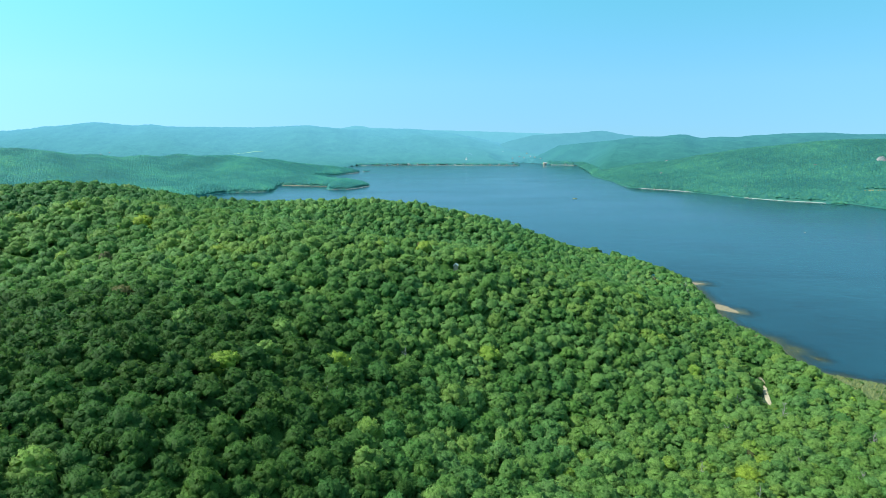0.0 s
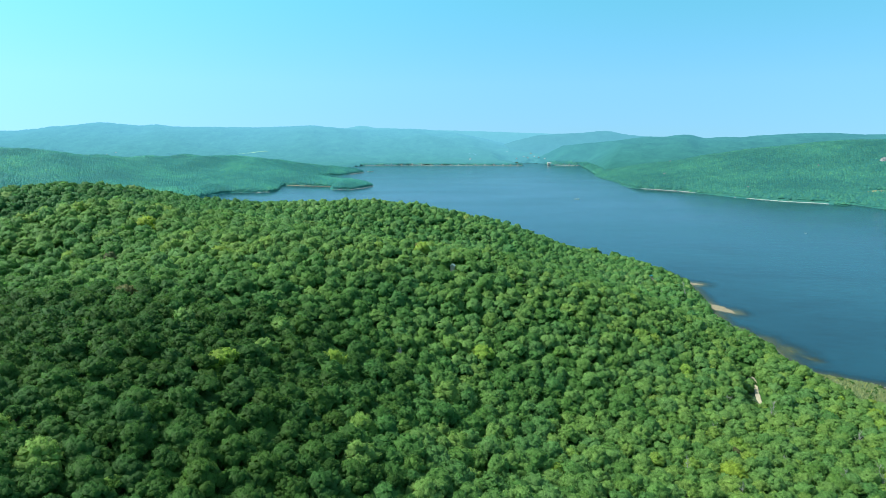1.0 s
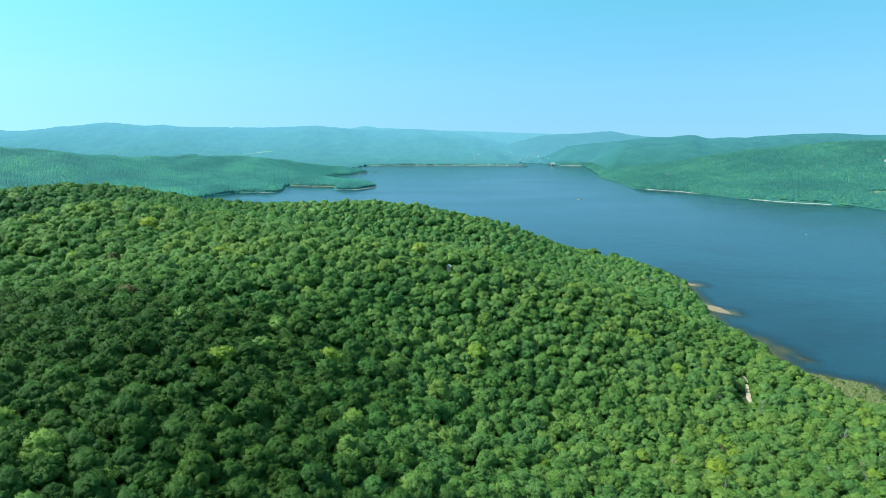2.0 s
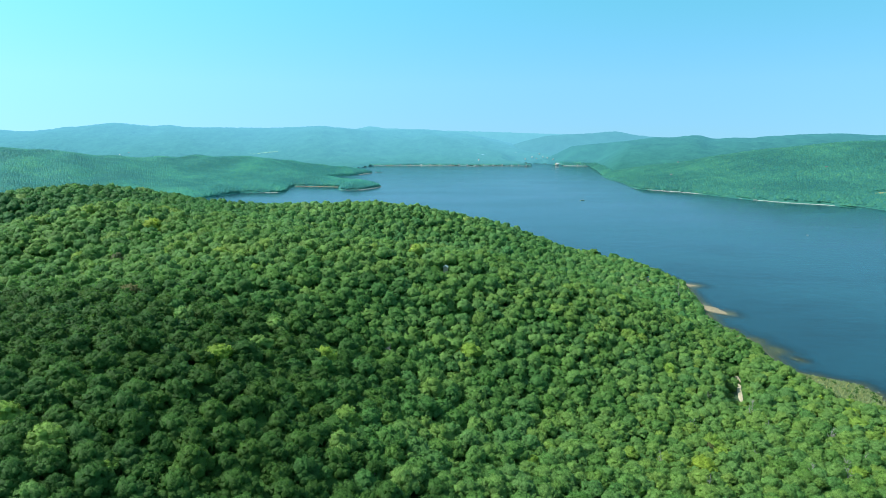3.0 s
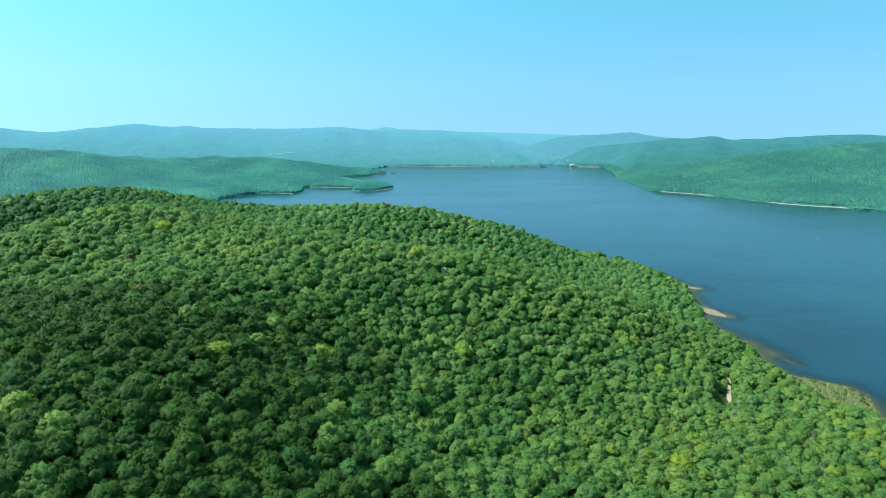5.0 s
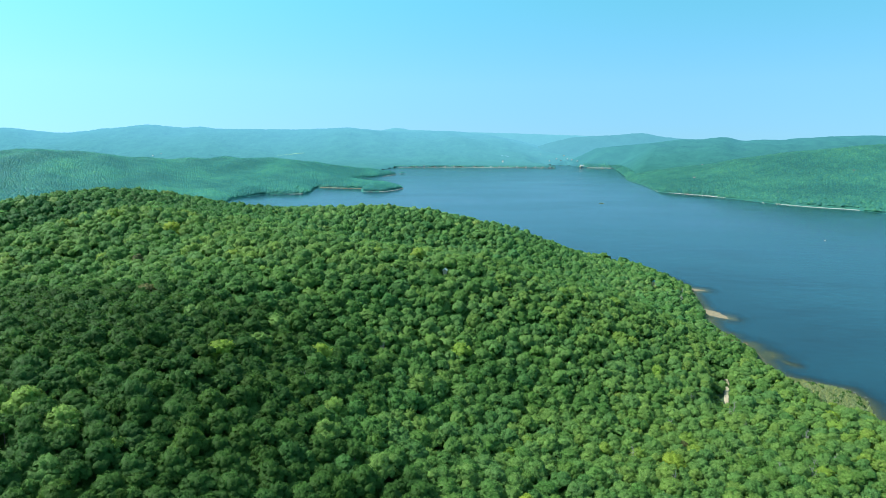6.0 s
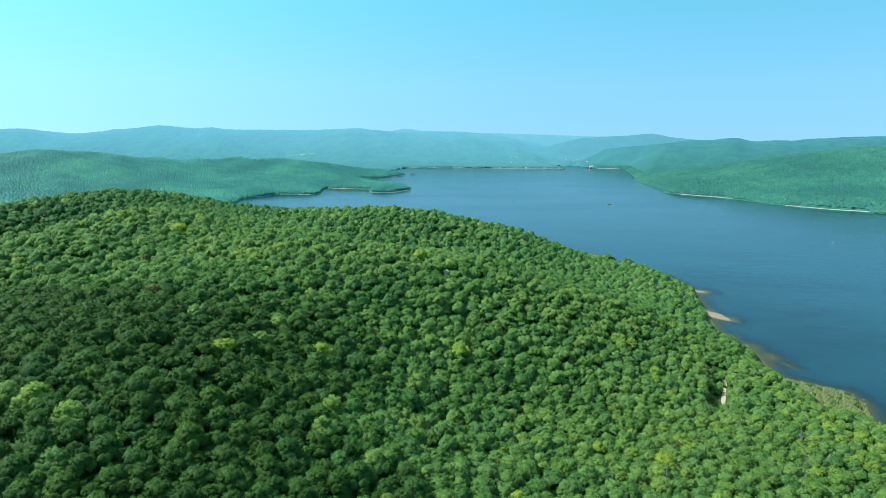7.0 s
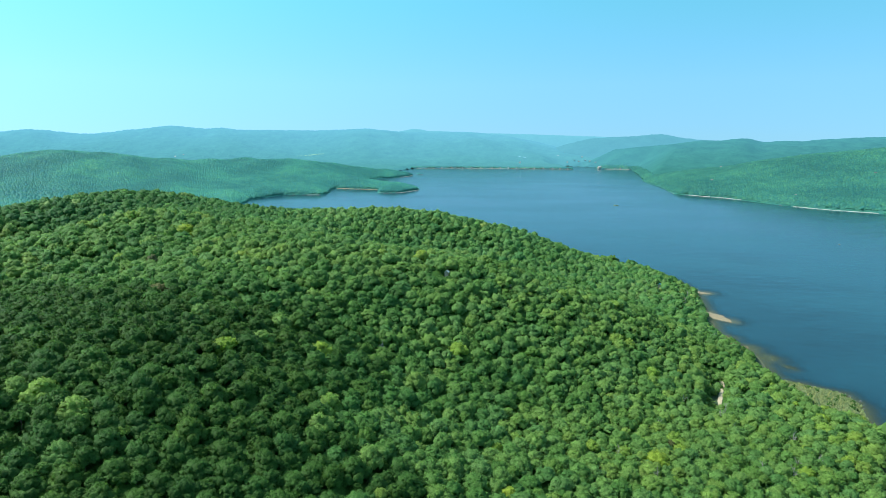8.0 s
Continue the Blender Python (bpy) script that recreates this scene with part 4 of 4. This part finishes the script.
def boulder(seed):
    """A rounded shore boulder about 1 m across."""
    r = np.random.default_rng(seed)
    v = ICO2_V * (1 + r.uniform(-0.16, 0.16, (len(ICO2_V), 1))) * np.array([0.62, 0.5, 0.42])
    ob = new("boulder", mesh_of("boulder", v + np.array([0, 0, 0.12]), ICO2_F, M_BOULDER))
    return tagged(ob, "grey boulder at the edge of the grassy point", "boulder", "boulders on the point")


M_BOULDER = plain("lichened_grey_stone", (0.13, 0.125, 0.11), 0.9, 2.0, 0.35, 0.04)
stones = [boulder(i) for i in range(3)]
for n_, (x, y, k) in enumerate([(281, 411, 1.1), (290, 407, 1.5), (297, 403, 1.2), (304, 397, 1.9), (308, 391, 1.4), (311, 383, 1.6), (309, 376, 1.0), (293, 405, 0.9), (306, 370, 1.2), (290, 357, 1.0)]):
    m = Matrix.Translation((x, y, max(ground_at(x, y), -0.25))) @ Matrix.Rotation(n_ * 1.3, 4, "Z")
    ob = stones[n_] if n_ < 3 else copy_thing(stones[n_ % 3], m)
    ob.matrix_world = m
    ob.scale = (k, k, k)


# ---- dead trees ----


def snag(seed):
    """A bare dead tree, 13 m high."""
    r = random.Random(seed)
    tree = new("dead_tree")
    bm = bmesh.new()
    top = (r.uniform(-0.8, 0.8), r.uniform(-0.8, 0.8), 13)
    branch(bm, (0, 0, -0.5), (top[0] * 0.4, top[1] * 0.4, 6.5), 0.30, 0.22)
    branch(bm, (top[0] * 0.4, top[1] * 0.4, 6.5), top, 0.22, 0.07)
    part("trunk", bm, M_DEAD, tree)
    for i in range(9):
        a, z0, reach = i * 2.4 + r.uniform(-0.5, 0.5), 6.0 + i * 0.7, r.uniform(1.6, 3.4) * (1.2 - i * 0.06)
        k = z0 / 13
        foot, tip = Vector((top[0] * k, top[1] * k, z0)), Vector((math.cos(a) * reach, math.sin(a) * reach, z0 + r.uniform(1.0, 3.0)))
        bm = bmesh.new()
        branch(bm, foot, tip, 0.13, 0.05, 5)
        for t in (0.45, 0.7, 0.9):
            q = foot.lerp(tip, t)
            branch(bm, q, q + Vector((r.uniform(-1, 1), r.uniform(-1, 1), r.uniform(0.5, 1.5))), 0.06, 0.02, 4)
        part("limb", bm, M_DEAD, tree)
    return tagged(tree, "bare grey dead tree standing among green crowns", "dead tree", "dead trees in the forest")


DEAD = [(196, 307), (192, 255), (205, 249), (229, 272), (194, 324), (205, 280), (244, 474), (241, 481), (25, 241), (236, 655), (150, 300), (118, 255), (-20, 300), (-300, 470), (262, 640), (60, 420), (226, 602), (240, 618), (214, 636), (250, 605), (232, 585), (170, 620), (-330, 520), (-285, 545),
        (132, 232), (171, 268), (213, 262), (226, 296), (176, 341), (201, 336), (64, 268), (-48, 233), (246, 470), (240, 486), (236, 612), (222, 618), (245, 598)]
snags = [snag(70 + i) for i in range(4)]
for n_, (x, y) in enumerate(DEAD):
    m = Matrix.Translation((x, y, ground_at(x, y))) @ Matrix.Rotation(n_ * 2.1, 4, "Z")
    s_ = 0.95 + 0.18 * ((n_ * 7) % 5) / 4
    ob = snags[n_] if n_ < 4 else copy_thing(snags[n_ % 4], m)
    ob.matrix_world = m
    ob.scale = (s_ * 0.75, s_ * 0.75, s_ * 0.9)

# ---- houses, cabins, boats ----


def box(bm, x0, x1, y0, y1, z0, z1):
    v = [bm.verts.new(p) for p in ((x0, y0, z0), (x1, y0, z0), (x1, y1, z0), (x0, y1, z0), (x0, y0, z1), (x1, y0, z1), (x1, y1, z1), (x0, y1, z1))]
    for f in ((3, 2, 1, 0), (4, 5, 6, 7), (0, 1, 5, 4), (1, 2, 6, 5), (2, 3, 7, 6), (3, 0, 4, 7)):
        bm.faces.new([v[i] for i in f])


def gable(bm, w, d, z, rise, over, thick):
    """A pitched roof with eaves and thickness; the ridge runs along x."""
    for sgn in (-1, 1):
        y, drop = sgn * (d / 2 + over), rise * over / (d / 2)
        prof = [(y, z - drop), (0, z + rise), (0, z + rise + thick), (y, z - drop + thick)]
        ends = [[bm.verts.new((x, *q)) for q in prof] for x in (-w / 2 - over, w / 2 + over)]
        for i in range(4):
            bm.faces.new((ends[0][i], ends[0][(i + 1) % 4], ends[1][(i + 1) % 4], ends[1][i]))
        bm.faces.new(ends[0][::-1]), bm.faces.new(ends[1])


def house(name, w, d, h, rise, wall_mat, roof_mat, label, category, group="", chimney=True, foot=1.0):
    """Walls with gable ends, a pitched roof, a door and windows on the side towards the water."""
    ob = new(name)
    bm = bmesh.new()
    box(bm, -w / 2, w / 2, -d / 2, d / 2, -foot, h)
    for x in (-w / 2, w / 2 - 0.15):
        a = [bm.verts.new((x + dx, y, z)) for dx in (0, 0.15) for y, z in ((-d / 2, h), (d / 2, h), (0, h + rise))]
        bm.faces.new(a[:3]), bm.faces.new(a[3:][::-1])
    part("wall", bm, wall_mat, ob)
    bm = bmesh.new()
    gable(bm, w, d, h, rise, 0.45, 0.18)
    part("roof", bm, roof_mat, ob)
    bm = bmesh.new()
    box(bm, -0.5, 0.5, -d / 2 - 0.06, -d / 2 + 0.02, 0.1, 2.15)
    part("door", bm, M_TAN, ob)
    n = max(2, int(w / 3))
    for i in range(n):
        x = -w / 2 + (i + 0.5) * w / n
        if abs(x) < 1.1:
            x += 1.3
        if abs(x) + 0.5 < w / 2:
            bm = bmesh.new()
            box(bm, x - 0.45, x + 0.45, -d / 2 - 0.05, -d / 2 + 0.02, 1.0, 2.1)
            part("window", bm, M_PANE, ob)
    if chimney:
        bm = bmesh.new()
        box(bm, w * 0.22, w * 0.22 + 0.7, 0.4, 1.1, h, h + rise + 0.9)
        part("chimney", bm, M_ROCK, ob)
    return tagged(ob, label, category, group)


hut = house("hut", 3.2, 3.0, 2.3, 1.2, M_TAN, M_WHITE, "small hut with a white roof among the trees", "hut", chimney=False, foot=6.5)
hut.matrix_world = pose(9, 420.5, ground_at(9, 420.5) + 5.6, rz=84)
cabin = house("cabin", 4.8, 4.4, 2.6, 1.4, M_TAN, M_BLUE, "small cabin under a turquoise tarpaulin near the shore", "cabin", chimney=False, foot=6.0)
cabin.matrix_world = pose(244, 689, ground_at(244, 689) + 4.8, rz=70)

white_house = house("house", 7.5, 6, 3.6, 2.2, M_BOARD, M_ROOF_DARK, "white house with a grey roof across the lake", "house", "houses across the lake")
tan_house = house("house", 7, 6, 3.2, 2.0, M_TAN, M_ROOF_DARK, "tan house with a grey roof across the lake", "house", "houses across the lake")
pale_house = house("house", 8, 6, 3.2, 2.0, M_BOARD, M_ROOF, "white house with a pale metal roof across the lake", "house", "houses across the lake")


def hill_top(x, y):
    X, Y = np.array([float(x)]), np.array([float(y)])
    d = float(shore_distance(X, Y)[0])
    top = max(float(ridge_a(X, Y)[0]) if x < 900 else 0, float(ridge_d(X, Y)[0]) if x > 480 else 0, 1.0)
    return min(top, 1.5 + max(d, 0) * 0.5) + 5


HOMES = [(-330, 3632, 0), (-268, 3638, 1), (-205, 3648, 2), (-150, 3634, 0), (-95, 3630, 2), (-30, 3622, 1), (22, 3614, 0), (70, 3606, 2), (120, 3602, 0), (168, 3604, 1),
         (222, 3604, 2), (275, 3606, 0), (330, 3606, 2), (372, 3608, 1), (415, 3602, 0), (660, 3646, 2), (690, 3638, 0), (722, 3628, 1), (755, 3622, 2)]
UP = [(450, 3985, 0), (495, 3990, 2), (520, 3960, 0), (560, 3960, 2), (585, 3930, 0), (545, 4010, 1), (470, 4060, 0), (404, 4156, 2), (459, 4323, 0), (610, 3850, 2), (145, 3851, 0), (-2137, 3850, 2), (-2085, 3860, 0)]
used = set()
for n_, (x, y, k) in enumerate(HOMES + UP):
    src = (white_house, tan_house, pale_house)[k]
    z = ground_at(x, y) + 0.6 if (x, y, k) in HOMES else hill_top(x, y)
    m = pose(x, y, z, rz=(n_ * 37) % 50 - 25)
    if k in used:
        copy_thing(src, m)
    else:
        used.add(k)
        src.matrix_world = m

boathouse = house("boathouse", 26, 16, 6.5, 6.0, M_TAN, M_ROOF, "large cream boathouse with a pale roof by the inlet", "boathouse", chimney=False)
boathouse.matrix_world = pose(612, 3672, ground_at(612, 3672) + 0.5, rz=20)
for nm, x, y, z in (("house", 773, 2173, 9.0), ("house", 883, 1786, 6.0), ("house", 930, 2560, 10)):
    copy_thing(white_house, pose(x, y, ground_at(x, y) + z - 1.5, rz=-15)).scale = (0.8, 0.85, 0.95)

steeple = new("church")
bm = bmesh.new()
box(bm, -5, 5, -8, 8, -1, 7)
part("wall", bm, M_WHITE, steeple)
bm = bmesh.new()
box(bm, -2.2, 2.2, -11, -6.6, -1, 13)
part("tower", bm, M_WHITE, steeple)
bm = bmesh.new()
bmesh.ops.create_cone(bm, segments=4, radius1=2.9, radius2=0.1, depth=8, matrix=Matrix.Translation((0, -8.8, 17)) @ Matrix.Rotation(0.785, 4, "Z"))
part("spire", bm, M_ROOF, steeple, "tall pointed grey spire")
bm = bmesh.new()
gable(bm, 10, 16.5, 7, 5, 0.4, 0.2)
part("roof", bm, M_ROOF_DARK, steeple)
tagged(steeple, "white church with a pointed spire in the hazy woods", "church")
steeple.matrix_world = pose(143, 3790, hill_top(143, 3790) - 2, rz=10)


def boat(length, mat, label):
    """A small open motor boat: hull, deck rim, windscreen and outboard."""
    ob = new("boat")
    bm = bmesh.new()
    rings = []
    for i in range(9):
        t = i / 8
        w = length * 0.17 * (1 - max(0, (t - 0.55) / 0.45) ** 2)
        x = (t - 0.5) * length
        rings.append([bm.verts.new((x, y, z)) for y, z in ((-w, 0.75 + 0.25 * t), (-w * 0.75, 0.0), (0, -0.25), (w * 0.75, 0.0), (w, 0.75 + 0.25 * t), (w * 0.75, 0.45), (-w * 0.75, 0.45))])
    for a, b in zip(rings, rings[1:]):
        for i in range(7):
            bm.faces.new((a[i], a[(i + 1) % 7], b[(i + 1) % 7], b[i]))
    bm.faces.new(rings[0])
    part("hull", bm, mat, ob)
    bm = bmesh.new()
    box(bm, length * 0.08, length * 0.11, -length * 0.12, length * 0.12, 0.5, 1.35)
    part("windscreen", bm, M_PANE, ob)
    for x in (-0.2, 0.0):
        bm = bmesh.new()
        box(bm, length * x - 0.3, length * x + 0.3, -length * 0.11, length * 0.11, 0.45, 0.8)
        part("seat", bm, M_WHITE, ob)
    bm = bmesh.new()
    box(bm, -length * 0.56, -length * 0.5, -0.25, 0.25, 0.1, 1.15)
    part("outboard", bm, M_ROOF_DARK, ob)
    return tagged(ob, label, "boat")


boat(13, M_YELLOW, "yellowish boat lying on the open lake").matrix_world = pose(361, 1668, 0.05, rz=12)
boat(3.4, M_WHITE, "small white boat far out on the lake").matrix_world = pose(644, 1072, 0.05, rz=-30)

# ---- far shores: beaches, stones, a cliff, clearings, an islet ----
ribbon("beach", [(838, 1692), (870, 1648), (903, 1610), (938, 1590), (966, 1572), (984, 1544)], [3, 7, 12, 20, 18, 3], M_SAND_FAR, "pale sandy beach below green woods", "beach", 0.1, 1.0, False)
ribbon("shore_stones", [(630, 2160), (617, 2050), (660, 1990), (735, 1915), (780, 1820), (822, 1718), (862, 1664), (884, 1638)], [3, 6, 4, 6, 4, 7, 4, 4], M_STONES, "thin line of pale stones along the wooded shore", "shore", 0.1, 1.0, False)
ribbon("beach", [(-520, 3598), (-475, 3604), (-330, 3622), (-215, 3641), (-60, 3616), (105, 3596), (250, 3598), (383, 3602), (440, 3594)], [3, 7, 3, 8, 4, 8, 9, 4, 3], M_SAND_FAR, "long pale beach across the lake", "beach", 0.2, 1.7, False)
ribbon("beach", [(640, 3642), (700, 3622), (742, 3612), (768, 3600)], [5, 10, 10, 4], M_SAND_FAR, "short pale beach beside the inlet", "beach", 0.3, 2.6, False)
ribbon("sand_strip", [(-556, 2122), (-500, 2110), (-440, 2097), (-395, 2086)], [5, 7, 7, 4], M_SAND, "narrow sand strip joining the wooded islet", "sand strip", 0.1, 1.0, False)
ribbon("shore_stones", [(-368, 1962), (-335, 1967), (-300, 1974), (-270, 2040), (-252, 2108)], [3, 4, 5, 4, 3], M_STONES, "pale stones round the wooded islet", "shore", 0.1, 0.9, False)
ribbon("shore_stones", [(-640, 1858), (-600, 1864), (-548, 1872), (-532, 1925)], [3, 4, 6, 3], M_STONES, "pale stones at the tip of the wooded bay", "shore", 0.1, 0.9, False)
ribbon("shore_stones", [(-470, 2725), (-430, 2775), (-396, 2900)], [4, 6, 5], M_STONES, "pale stones at the wooded headland", "shore", 0.1, 1.3, False)
ribbon("meadow", [(1138, 1662), (1160, 1666), (1185, 1670), (1214, 1676)], [10, 40, 44, 12], M_REED, "pale green clearing among the woods", "meadow", 1.0, 1.0, True)
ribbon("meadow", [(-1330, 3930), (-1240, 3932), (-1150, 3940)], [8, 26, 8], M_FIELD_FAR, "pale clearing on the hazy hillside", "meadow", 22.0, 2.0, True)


def cliff(seed, w, h):
    """A bare rock face with ledges."""
    r = np.random.default_rng(seed)
    u, v = np.meshgrid(np.linspace(-1, 1, 15), np.linspace(0, 1, 11), indexing="ij")
    edge = 1 - 0.35 * np.abs(u) ** 2
    x = u * w / 2 * (1 - 0.25 * v) + r.uniform(-0.6, 0.6, u.shape)
    z = v * h * edge + r.uniform(-0.5, 0.5, u.shape)
    y = v * h * 0.7 + np.floor(v * 4 + u) * 0.8 + r.uniform(-0.8, 0.8, u.shape) + np.abs(u) ** 3 * 6
    ob = new("cliff", mesh_of("cliff", np.stack([x, y, z], -1).reshape(-1, 3), grid_faces(15, 11), M_ROCK, False))
    return tagged(ob, "bare grey rock face high in the woods", "cliff", kind="structure")


cliff(1, 30, 17).matrix_world = pose(1402, 1968, ground_at(1402, 1968) + 5, rz=-32)
cliff(2, 16, 5).matrix_world = pose(1222, 2020, ground_at(1222, 2020) + 5, rz=-32)

ix, iy, ir_, irr = tufts(77, 16, lambda x, y: np.hypot((x + 371) / 15, (y - 2963) / 12) < 1, -390, -350, 2945, 2980, 3.0, 4.6, 1)
ribbon("islet", [(-388, 2960), (-372, 2963), (-354, 2966)], [6, 26, 6], M_ROCK, "tiny rocky islet in the lake", "islet", -0.1, 1.2, False)
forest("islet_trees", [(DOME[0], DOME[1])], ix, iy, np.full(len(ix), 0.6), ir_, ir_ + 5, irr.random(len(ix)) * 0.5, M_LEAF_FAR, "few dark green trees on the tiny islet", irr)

# Pale blue base colour stands in for sky mirrored in the pond.
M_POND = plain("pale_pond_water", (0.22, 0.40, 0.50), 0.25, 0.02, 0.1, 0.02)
ribbon("pond", [(128, 3972), (150, 3968), (176, 3970), (196, 3974)], [14, 46, 52, 10], M_POND, "small pale pond in the hazy woods", "pond", 21.0, 1.0, True)
